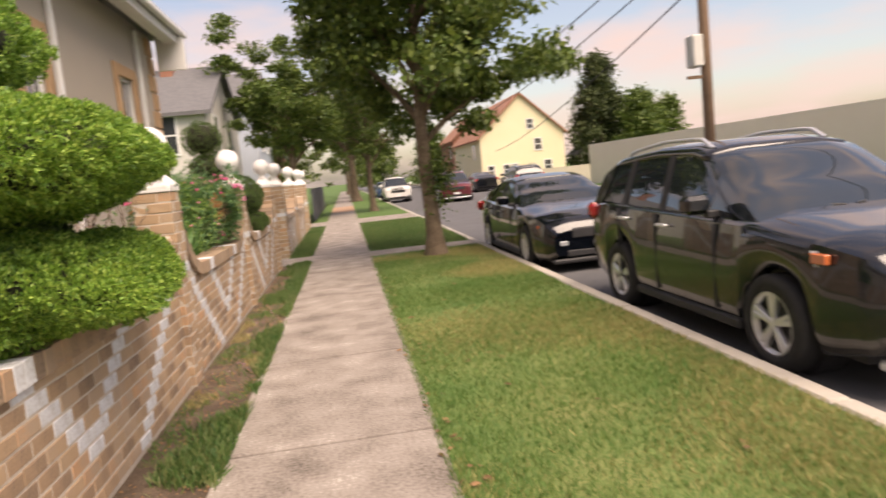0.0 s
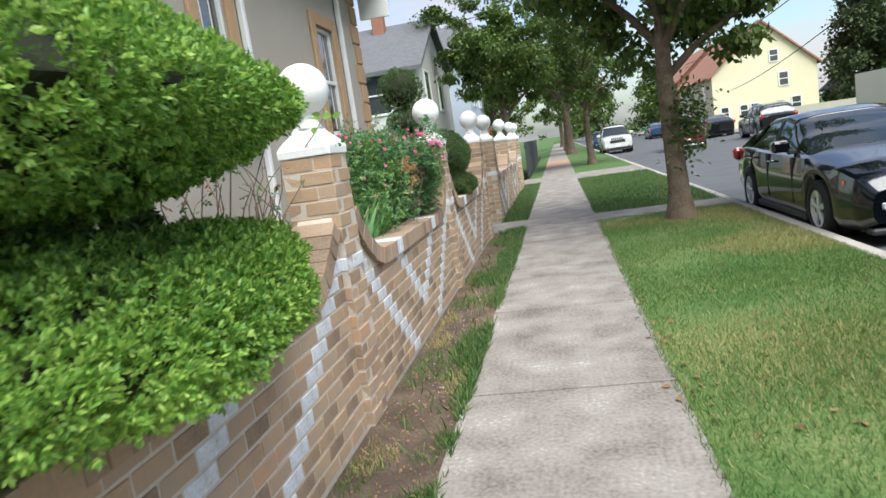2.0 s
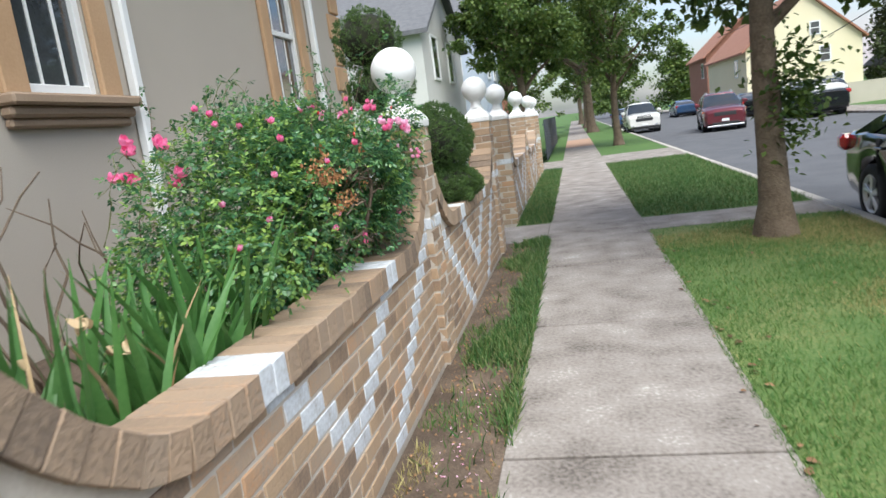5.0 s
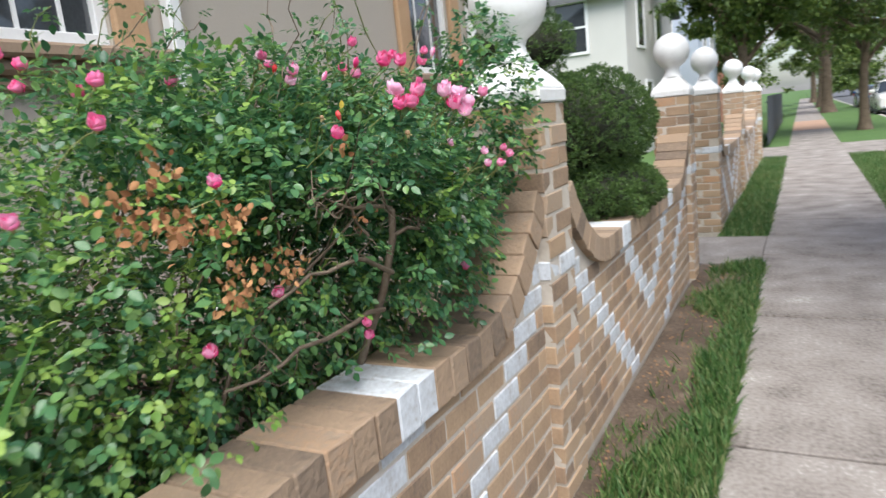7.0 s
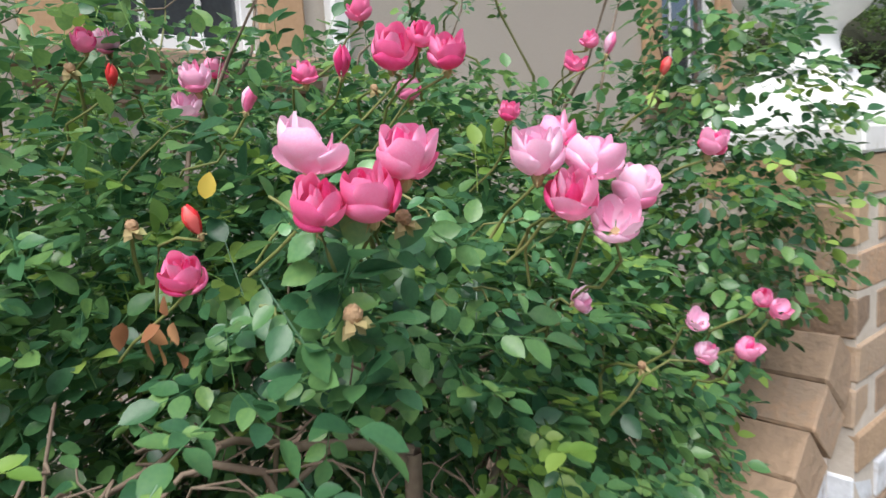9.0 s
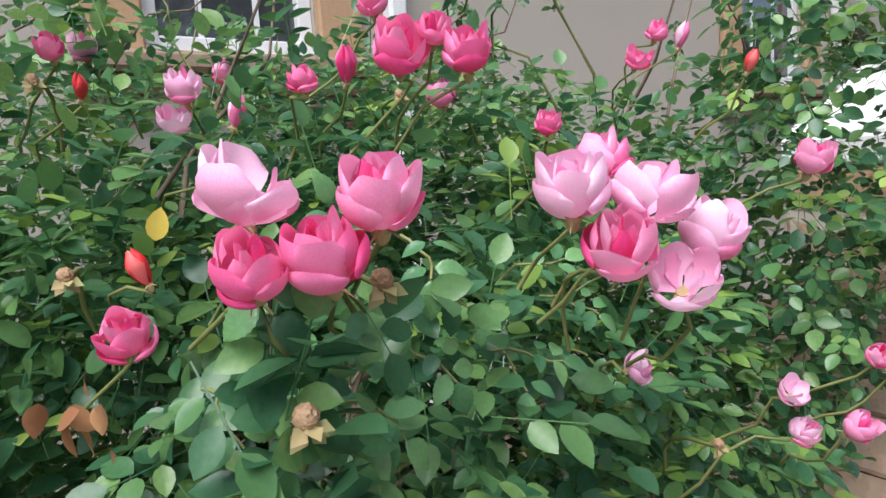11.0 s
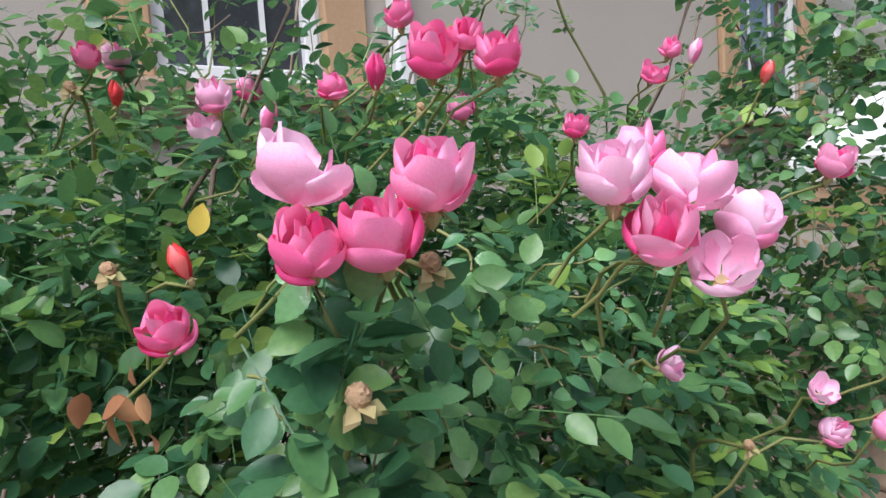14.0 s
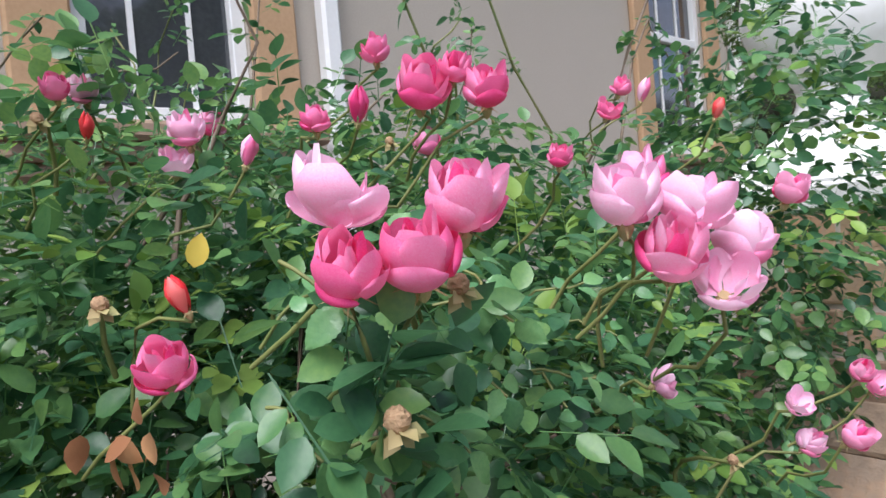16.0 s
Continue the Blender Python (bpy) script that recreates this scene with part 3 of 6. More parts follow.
def tufted(name, centre, radii, tufts, each, size, material, seed, parent, label, swelling=0.07):
    """Clipped foliage grown as many small upright tufts, with dark gaps between them."""
    r = rng(seed)
    p, out = shell(r, tufts, centre, radii, 9, 0.10)
    ph = unit(r.normal(0, 1, (14, 3))) * r.uniform(9, 20, (14, 1))
    d = unit((p - np.asarray(centre)) / np.asarray(radii))
    swell = sum(np.sin(d @ ph[k] + k) for k in range(14)) / 14
    p = p + out * (swell * swelling)[:, None]
    grow = unit(out + r.normal(0, 0.35, (tufts, 3)) + np.array([0, 0, 0.35]))
    q = np.repeat(p, each, axis=0)
    g = np.repeat(grow, each, axis=0)
    n = len(q)
    along = r.uniform(-0.6, 1.0, n)
    wide = size * 0.75 * (1.15 - along)
    q = q + g * (along * size * 1.25)[:, None] + r.normal(0, 0.55, (n, 3)) * wide[:, None]
    ahead = unit(g + r.normal(0, 0.55, (n, 3)))
    v, f = scatter(*SPRIG, q, ahead, g + r.normal(0, 0.6, (n, 3)), size * r.uniform(0.45, 1.0, n))
    return obj(name, np_mesh(name, v, f, material), None, parent, label)


juniper = thing("topiary_shrub", (0, 0, 0), "bright green cloud-pruned juniper in stacked rounded tiers over wall", "shrub")
for k, (c, rad, n) in enumerate([((-1.44, 3.40, 1.15), (0.76, 1.18, 0.26), 95000), ((-1.46, 3.25, 1.80), (0.78, 1.38, 0.30), 92000), ((-1.75, 3.1, 2.42), (0.6, 1.05, 0.26), 32000)]):
    tufted("foliage", c, rad, n // 19, 20, 0.031, LEAF_BOX, 30 + k, juniper, "dense bright green scale foliage in small tufts")
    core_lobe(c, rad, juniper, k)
# Same juniper in a darker leaf colour, imitating shade between the tiers.
lobe_mesh("inner_foliage", (-1.75, 3.3, 1.47), (0.5, 1.05, 0.24), 16000, 0.03, LEAF_DARK, 39, juniper, label="inner foliage in darker green, shade put into its colour")
tubes_obj("trunk", [tube([(-1.7, 3.2, 0.4), (-1.68, 3.1, 1.2), (-1.75, 3.0, 1.9), (-1.75, 3.0, 2.5)], [0.06, 0.05, 0.045, 0.03], 8)], BARK, juniper)

spiral = thing("spiral_topiary", (0, 0, 0), "dark green topiary with stacked clipped rounds behind wall", "shrub")
for k, (c, rad, n) in enumerate([((-1.32, 10.75, 1.06), (0.34, 0.5, 0.18), 22000), ((-1.45, 10.8, 1.46), (0.42, 0.58, 0.34), 34000), ((-1.75, 10.65, 1.98), (0.30, 0.33, 0.2), 7000), ((-1.8, 10.62, 2.42), (0.29, 0.3, 0.27), 8000)]):
    tufted("foliage", c, rad, n // 9, 14, 0.018, LEAF_DARK, 40 + k, spiral, "dark green clipped needles", 0.03)
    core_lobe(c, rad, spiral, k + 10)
tubes_obj("trunk", [tube([(-1.7, 10.7, 0.4), (-1.72, 10.65, 1.5), (-1.8, 10.62, 2.4)], [0.05, 0.045, 0.03], 8)], BARK, spiral)


def tree(at, height, trunk_r, crown, seed, label, leaves=14000, leaf=0.1, material=None, lean=0.0, low=0.33):
    """A street tree: tapered trunk, forking limbs, clumps of leaves at the limb ends."""
    r = rng(seed)
    t = thing("street_tree", at, label, "tree", "street trees")
    tubes = []
    zs = np.linspace(0, height * 0.62, 12)
    flare = 1 + 0.55 * np.exp(-zs / 0.18)
    path = np.column_stack([lean * zs + 0.03 * np.sin(zs * 1.7 + seed), 0.03 * np.cos(zs * 1.3), zs - 0.05])
    tubes.append(tube(path, trunk_r * flare * (1 - 0.62 * zs / zs[-1]), 12))
    ends = []
    for k in range(13):
        i = int(5.6 + 6.0 * k / 13)
        base = path[i]
        a = k * 2.4 + r.uniform(-0.5, 0.5)
        reach = crown[0] * r.uniform(0.55, 1.0)
        rise = r.uniform(0.15, 0.75) * reach + (height * 0.12)
        ts = np.linspace(0, 1, 6)[:, None]
        limb = base + ts * np.array([[math.cos(a) * reach, math.sin(a) * reach * crown[1] / crown[0], 0]]) + ts ** 0.8 * np.array([[0, 0, rise]]) + r.normal(0, 0.05, (6, 3)) * ts
        tubes.append(tube(limb, trunk_r * np.linspace(0.42, 0.1, 6), 6))
        ends += [limb[-1], limb[3], limb[4]]
        for j in range(3):
            b2 = limb[2 + j]
            tip = b2 + r.normal(0, 0.55, 3) * np.array([1, 1, 0.5])
            tubes.append(tube([b2, (b2 + tip) / 2 + r.normal(0, 0.06, 3), tip], [trunk_r * 0.13, trunk_r * 0.09, trunk_r * 0.04], 5))
            ends.append(tip)
    ends.append(path[-1] + np.array([0, 0, height * 0.25]))
    tubes_obj("trunk", tubes, BARK, t, "brown furrowed bark")
    ends = np.array(ends)
    extra = np.column_stack([r.normal(0, crown[0] * 0.45, 46), r.normal(0, crown[1] * 0.45, 46), r.uniform(height * low, height, 46)])
    ends = np.concatenate([ends, extra])
    pick = r.integers(0, len(ends), leaves)
    size = r.uniform(0.22, 0.62, len(ends))[pick]
    p = ends[pick] + unit(r.normal(0, 1, (leaves, 3))) * (r.random((leaves, 1)) ** 0.5) * size[:, None] * np.array([1.25, 1.25, 0.7])
    p = p[p[:, 2] > height * low * 0.9]
    n = len(p)
    ahead = r.normal(0, 1, (n, 3)) + np.array([0, 0, -0.6])
    v, f = scatter(*LEAF4, p, ahead, np.array([0, 0, 1.0]) + r.normal(0, 0.5, (n, 3)), leaf * r.uniform(0.6, 1.4, n))
    obj("crown", np_mesh("crown", v, f, material or LEAF_TREE), None, t, "loose crown of small green leaves with gaps")
    return t


near_tree = tree((1.86, 12.25, 0), 7.6, 0.165, (2.3, 2.5), 1, "street tree with brown trunk and loose green crown on lawn", 42000, 0.125, low=0.32)
r = rng(77)
p = r.normal(0, 1, (900, 3)) * np.array([0.16, 0.16, 0.28]) + np.array([0.22, -0.05, 1.45])
v, f = scatter(*LEAF4, p, r.normal(0, 1, (900, 3)), np.array([0, 0, 1.0]) + r.normal(0, 0.4, (900, 3)), r.uniform(0.05, 0.11, 900))
obj("trunk_sprout", np_mesh("trunk_sprout", v, f, LEAF_TREE), None, near_tree, "leafy sprouts on the trunk")
tree((1.6, 33.5, 0), 7.5, 0.17, (2.6, 3.2), 2, "slender street tree on far lawn strip", 14000, 0.14, low=0.3)
tree((1.15, 54, 0), 11, 0.32, (4.2, 5), 3, "large leaning street tree with wide crown", 15000, 0.2, lean=-0.05, low=0.26)
tree((1.1, 68, 0), 11, 0.3, (4, 5), 4, "large street tree behind the far lawn", 11000, 0.24, low=0.2)
tree((0.8, 90, 0), 12, 0.3, (5, 6), 6, "distant leafy street tree", 9000, 0.3, low=0.12)
tree((-1.9, 31, 0), 9.0, 0.2, (2.7, 3.0), 5, "broad leafy front yard tree", 32000, 0.15, low=0.36)
tree((-3.6, 45, 0), 7.0, 0.2, (2.6, 3.0), 8, "small leafy front yard tree", 9000, 0.18, low=0.25)


def conifer(at, height, radius, seed, material, label, n=9000, leaf=0.3):
    r = rng(seed)
    t = thing("conifer", at, label, "tree")
    tubes_obj("trunk", [tube([(0, 0, -0.1), (0, 0, height * 0.9)], [0.25, 0.05], 8)], BARK, t)
    boughs = r.integers(0, 90, n)
    bz = r.uniform(0.12, 1.0, 90)
    ba = r.uniform(0, 6.28, 90)
    br = radius * (1 - bz * 0.8) * r.uniform(0.6, 1.1, 90)
    u = r.random(n) ** 0.6
    p = np.column_stack([np.cos(ba[boughs]) * br[boughs] * u, np.sin(ba[boughs]) * br[boughs] * u, bz[boughs] * height - 0.1 * u * radius]) + r.normal(0, 0.32, (n, 3))
    v, f = scatter(*LEAF4, p, r.normal(0, 1, (n, 3)) + np.array([0, 0, -0.2]), np.array([0, 0, 1.0]) + r.normal(0, 0.6, (n, 3)), leaf * r.uniform(0.5, 1.4, n))
    obj("crown", np_mesh("crown", v, f, material), None, t)
    return t


conifer((24.3, 60, 0), 10.8, 4.6, 1, LEAF_CONIFER, "tall dark evergreen beside the yellow house", 22000)
conifer((26.8, 57, 0), 7.0, 4.6, 2, LEAF_TREE, "round green tree beside the yellow house", 16000)
conifer((31, 60, 0), 6.5, 3.0, 4, LEAF_TREE, "distant green tree over the long roof", 5000)
conifer((6.0, 120, 0), 11, 7.0, 5, LEAF_TREE, "distant mass of street trees", 9000, 0.5)
conifer((13.0, 95, 0), 8.5, 5.0, 6, LEAF_TREE, "distant tree behind the red brick house", 7000, 0.4)


# ---- houses ----
def window(parent, x, y0, y1, z0, z1, name="window", outward=1, grid=True, trim=None):
    """A sash window in a wall that faces +x (outward 1)."""
    w = part(name, boxed(x - 0.10, y0, z0, x - 0.06, y1, z1), WINGLASS, parent, "dark glass window with white frame")
    for a in ((y0, z0, y0 + 0.06, z1), (y1 - 0.06, z0, y1, z1), (y0 + 0.06, z1 - 0.06, y1 - 0.06, z1), (y0 + 0.06, z0, y1 - 0.06, z0 + 0.06), (y0 + 0.06, (z0 + z1) / 2 - 0.03, y1 - 0.06, (z0 + z1) / 2 + 0.03)):
        part("frame", boxed(x - 0.075, a[0], a[1], x - 0.02, a[2], a[3], bevel=0.005), WHITE, w, "white window frame")
    if grid:
        for k in (1, 2):
            yy = y0 + (y1 - y0) * k / 3
            part("muntin", boxed(x - 0.062, yy - 0.01, z0 + 0.05, x - 0.05, yy + 0.01, z1 - 0.05), WHITE, w)
    return w


HX = -3.3
house = thing("house", (0, 0, 0), "tan stucco house with brown window trim and white gutters", "house")


def holed_wall(x0, x1, y0, y1, z0, z1, holes):
    """A wall along y with rectangular holes through it."""
    bm = bmesh.new()
    ys = sorted({y0, y1, *[h[0] for h in holes], *[h[1] for h in holes]})
    for a, b in zip(ys, ys[1:]):
        spans = [(h[2], h[3]) for h in holes if h[0] <= a and h[1] >= b]
        z = z0
        for s in sorted(spans):
            box(bm, x0, a, z, x1, b, s[0])
            z = s[1]
        box(bm, x0, a, z, x1, b, z1)
    bmesh.ops.remove_doubles(bm, verts=bm.verts, dist=0.0005)
    return bm


HOLES = [(8.30, 8.96, 2.12, 3.75), (11.95, 12.75, 2.05, 3.75), (4.2, 5.4, 2.12, 3.75)]
part("wall", holed_wall(HX - 0.25, HX, -6, 14.4, -0.3, 4.9, HOLES), STUCCO, house, "tan stucco wall")
part("end_wall", boxed(-11, 14.15, -0.3, HX - 0.25, 14.4, 4.9), STUCCO, house)
part("rear_wall", boxed(-11.2, -6, -0.3, -11, 14.4, 4.9), STUCCO, house)
for y0, y1, z0, z1 in HOLES:
    window(house, HX, y0, y1, z0, z1)
    part("trim", boxed(HX + 0.002, y0 - 0.2, z0 - 0.02, HX + 0.05, y0, z1 + 0.2, bevel=0.01), TRIM, house, "tan window surround")
    part("trim", boxed(HX + 0.002, y1, z0 - 0.02, HX + 0.05, y1 + 0.2, z1 + 0.2, bevel=0.01), TRIM, house, "tan window surround")
    part("trim", boxed(HX + 0.002, y0, z1, HX + 0.05, y1, z1 + 0.2, bevel=0.01), TRIM, house, "tan window surround")
    sill = part("sill", boxed(HX + 0.002, y0 - 0.26, z0 - 0.09, HX + 0.15, y1 + 0.26, z0 - 0.02, bevel=0.015), SILL, house, "brown moulded sill")
    part("moulding", boxed(HX + 0.002, y0 - 0.24, z0 - 0.16, HX + 0.10, y1 + 0.24, z0 - 0.09, bevel=0.02), SILL, sill)
    part("moulding", boxed(HX + 0.002, y0 - 0.22, z0 - 0.22, HX + 0.06, y1 + 0.22, z0 - 0.16, bevel=0.015), SILL, sill)
    for k in range(4):
        part("curtain", boxed(HX - 0.2, y0 + 0.08 + k * (y1 - y0 - 0.16) / 4, z0 + 0.05, HX - 0.18, y0 + 0.02 + (k + 0.7) * (y1 - y0 - 0.16) / 4, z1 - 0.05), CURTAIN, house)
part("downpipe", boxed(HX + 0.01, 9.27, 0.55, HX + 0.09, 9.36, 4.75, bevel=0.015), WHITE, house, "white rain pipe")
part("downpipe", boxed(HX + 0.01, 13.15, 0.1, HX + 0.09, 13.24, 4.75, bevel=0.015), WHITE, house, "white rain pipe")
k = 0
z = 0.5
while z < 4.6:
    part("quoin", boxed(HX - 0.02, 14.4 - (0.42 if k % 2 else 0.3), z, HX + 0.035, 14.43, z + 0.33, bevel=0.012), TRIM, house, "tan corner quoin")
    z += 0.36
    k += 1
bm = bmesh.new()
prof = [(HX + 0.55, 4.88), (HX + 0.55, 5.02), (-7.2, 7.6), (-11.8, 4.9)]
ra = [bm.verts.new((x, -6.4, z)) for x, z in prof]
rb = [bm.verts.new((x, 14.8, z)) for x, z in prof]
for i in range(4):
    bm.faces.new((ra[i], ra[(i + 1) % 4], rb[(i + 1) % 4], rb[i]))
bm.faces.new(ra[::-1])
bm.faces.new(rb)
part("roof", bm, SHINGLE, house, "grey shingle roof")
part("gutter", boxed(HX + 0.56, -6.4, 4.88, HX + 0.68, 14.82, 5.0, bevel=0.02), WHITE, house, "white eave gutter")
part("fascia", boxed(HX + 0.3, -6.4, 4.72, HX + 0.545, 14.8, 4.875), WHITE, house)
part("downpipe", boxed(HX + 0.1, 14.45, 4.2, HX + 0.66, 14.53, 4.85), WHITE, house)


def gable_house(name, x0, y0, x1, y1, eave, ridge, along, wall_m, roof_m, label, windows=()):
    """A plain house: ridge along 'x' or 'y'; windows as (face, u, z, w, h)."""
    h = thing(name, (0, 0, 0), label, "house")
    bm = boxed(x0, y0, -0.3, x1, y1, eave)
    if along == "x":
        for x in (x0, x1):
            bm.faces.new([bm.verts.new(c) for c in ((x, y0, eave), (x, y1, eave), (x, (y0 + y1) / 2, ridge - 0.12))])
    else:
        for y in (y0, y1):
            bm.faces.new([bm.verts.new(c) for c in ((x0, y, eave), (x1, y, eave), ((x0 + x1) / 2, y, ridge - 0.12))])
    bmesh.ops.remove_doubles(bm, verts=bm.verts, dist=0.0005)
    part("wall", bm, wall_m, h)
    o = 0.3
    bm = bmesh.new()
    if along == "x":
        prof = [(y0 - o, eave - 0.15), ((y0 + y1) / 2, ridge), (y1 + o, eave - 0.15), (y1 + o, eave - 0.3), ((y0 + y1) / 2, ridge - 0.16), (y0 - o, eave - 0.3)]
        a = [bm.verts.new((x0 - o, p, z)) for p, z in prof]
        b = [bm.verts.new((x1 + o, p, z)) for p, z in prof]
    else:
        prof = [(x0 - o, eave - 0.15), ((x0 + x1) / 2, ridge), (x1 + o, eave - 0.15), (x1 + o, eave - 0.3), ((x0 + x1) / 2, ridge - 0.16), (x0 - o, eave - 0.3)]
        a = [bm.verts.new((p, y0 - o, z)) for p, z in prof]
        b = [bm.verts.new((p, y1 + o, z)) for p, z in prof]
    for i in range(6):
        bm.faces.new((a[i], a[(i + 1) % 6], b[(i + 1) % 6], b[i]))
    bm.faces.new(a[::-1])
    bm.faces.new(b)
    part("roof", bm, roof_m, h)
    for face, u, z, w, hh in windows:
        if face == "near":
            g = part("window", boxed(u - w / 2, y0 - 0.03, z, u + w / 2, y0 + 0.05, z + hh), WINGLASS, h)
            for q in ((u - w / 2 - 0.08, z - 0.08, u + w / 2 + 0.08, z), (u - w / 2 - 0.08, z + hh, u + w / 2 + 0.08, z + hh + 0.08), (u - w / 2 - 0.08, z, u - w / 2, z + hh), (u + w / 2, z, u + w / 2 + 0.08, z + hh), (u - w / 2, z + hh / 2 - 0.03, u + w / 2, z + hh / 2 + 0.03)):
                part("frame", boxed(q[0], y0 - 0.06, q[1], q[2], y0 - 0.004, q[3]), WHITE, g)
        else:
            x, s = (x1, 1) if face == "right" else (x0, -1)
            g = part("window", boxed(min(x - 0.05, x + s * 0.03), u - w / 2, z, max(x - 0.05 * s, x + s * 0.03), u + w / 2, z + hh), WINGLASS, h)
            for q in ((u - w / 2 - 0.08, z - 0.08, u + w / 2 + 0.08, z), (u - w / 2 - 0.08, z + hh, u + w / 2 + 0.08, z + hh + 0.08), (u - w / 2 - 0.08, z, u - w / 2, z + hh), (u + w / 2, z, u + w / 2 + 0.08, z + hh)):
                part("frame", boxed(min(x + s * 0.004, x + s * 0.06), q[0], q[1], max(x + s * 0.004, x + s * 0.06), q[2], q[3]), WHITE, g)
    return h


grey = gable_house("house", -13, 27, -4.7, 35, 5.0, 7.2, "x", SIDING_PALE, SHINGLE, "pale sided house with grey shingle roof and brick chimney", [("right", 29, 3.4, 1.0, 1.4), ("right", 32, 3.4, 1.0, 1.4), ("right", 30, 0.8, 1.0, 1.5), ("near", -6.3, 3.3, 0.9, 1.4)])
part("chimney", boxed(-6.9, 30.2, 6.0, -6.4, 30.7, 8.0, bevel=0.02), BRICK_RED, grey, "red brick chimney")
gable_house("house", -12, 37, -4.0, 44, 6.3, 8.4, "x", SIDING_BLUE, SHINGLE, "pale blue sided house with grey roof", [("right", 39, 3.8, 0.9, 1.4), ("right", 41.5, 3.8, 0.9, 1.4), ("right", 40, 0.8, 1.0, 1.5), ("near", -5.5, 4.0, 0.9, 1.3)])
gable_house("house", -12, 52, -4.5, 60, 5.2, 7.6, "x", BRICK_RED, ROOF_RED, "red brick house with brown roof", [("right", 55, 3.4, 0.9, 1.4)])
yellow = gable_house("house", 12.4, 58, 20.0, 72, 4.3, 7.9, "y", SIDING_YELLOW, ROOF_RED, "pale yellow gabled house with small windows", [("near", 17.0, 4.7, 0.55, 0.8), ("near", 17.6, 2.8, 0.6, 0.95), ("near", 13.2, 0.9, 0.5, 0.8), ("near", 14.6, 0.9, 0.5, 0.8), ("near", 15.4, 0.9, 0.5, 0.8), ("near", 18.4, 0.9, 0.6, 0.9), ("left", 61, 2.5, 0.9, 1.2)])
gable_house("house", 13.0, 76, 20, 86, 5.2, 8.4, "y", BRICK_RED, ROOF_RED, "red brick house with pale trim down the street", [("near", 14.8, 3.0, 0.8, 1.3), ("near", 16.5, 3.0, 0.8, 1.3), ("left", 78, 3.2, 0.9, 1.3)])
gable_house("shed", 22.2, 60, 24.2, 63, 2.2, 3.1, "y", SIDING_PALE, SHINGLE, "small pale shed beside the yellow house")
structure(part("wall_far", boxed(14.2, 50, -0.2, 22.5, 50.25, 1.1), mat("low_concrete_wall", (0.42, 0.38, 0.3), (0.52, 0.47, 0.38), 1, 0.9, 0.2)), "low pale concrete wall before the yellow house", "wall")
structure(part("wall_east", boxed(17, 8, -0.2, 17.4, 44, 2.45), mat("beige_wall", (0.74, 0.66, 0.53), (0.8, 0.72, 0.6), 0.7, 0.9, 0.2)), "long beige commercial wall across the street", "wall")
structure(part("far_pavement", boxed(12.0, -30, -0.4, 14.2, 400, -0.01, bevel=0.02), CONCRETE), "concrete pavement across the street", "pavement")

fence = thing("metal_fence", (0, 0, 0), "dark metal picket fence along the far yard", "fence")
y = 28.5
while y < 44:
    part("picket", boxed(-1.13, y, 0.05, -1.10, y + 0.09, 1.45, bevel=0.006), FENCE, fence)
    y += 0.12
for z in (0.3, 1.25):
    part("rail", boxed(-1.17, 28.5, z, -1.131, 44, z + 0.05), FENCE, fence)

pole = thing("utility_pole", (8.6, 14.0, 0), "weathered brown wooden utility pole with transformer and wires", "pole")
part("post", lathe([(-0.3, 0.125), (9, 0.10)], 14), POLE, pole, smooth=True)
part("transformer", boxed(-0.38, -0.18, 3.3, -0.13, 0.18, 4.0, bevel=0.03), SIDING_PALE, pole, "pale metal transformer box")
part("bracket", boxed(-0.45, -0.04, 3.05, -0.1, 0.04, 3.12), POLE, pole)
for (x1, y1, z1), (x0, y0, z0), sag in (((13.8, 58, 3.0), (8.6, 14, 5.2), 0.5), ((11, 60, 5.6), (8.6, 14, 6.0), 0.6), ((8.8, 60, 6.6), (8.6, 14, 6.6), 0.7), ((8.8, -20, 6.6), (8.6, 14, 6.6), 0.7)):
    ts = np.linspace(0, 1, 20)[:, None]
    pts = np.array([[x0, y0, z0]]) * (1 - ts) + np.array([[x1, y1, z1]]) * ts - np.array([[0, 0, sag]]) * 4 * ts * (1 - ts)
    pts -= np.array([[8.6, 14.0, 0]])
    tubes_obj("wire", [tube(pts, np.full(20, 0.02), 5)], WIRE, pole)


# ---- vehicles ----
def loft(sections, closed=True):
    """A skin over rings of equal count."""
    bm = bmesh.new()
    rings = [[bm.verts.new(p) for p in s] for s in sections]
    n = len(rings[0])
    for a, b in zip(rings, rings[1:]):
        for i in range(n if closed else n - 1):
            bm.faces.new((a[i], a[(i + 1) % n], b[(i + 1) % n], b[i]))
    bm.faces.new(rings[0][::-1])
    bm.faces.new(rings[-1])
    bmesh.ops.recalc_face_normals(bm, faces=bm.faces)
    return bm


def lerp_table(table, y):
    for (a, *va), (b, *vb) in zip(table, table[1:]):
        if a <= y <= b:
            u = (y - a) / (b - a)
            u = u * u * (3 - 2 * u) * 0.35 + u * 0.65
            return [p + (q - p) * u for p, q in zip(va, vb)]
    return list(table[-1][1:] if y > table[-1][0] else table[0][1:])


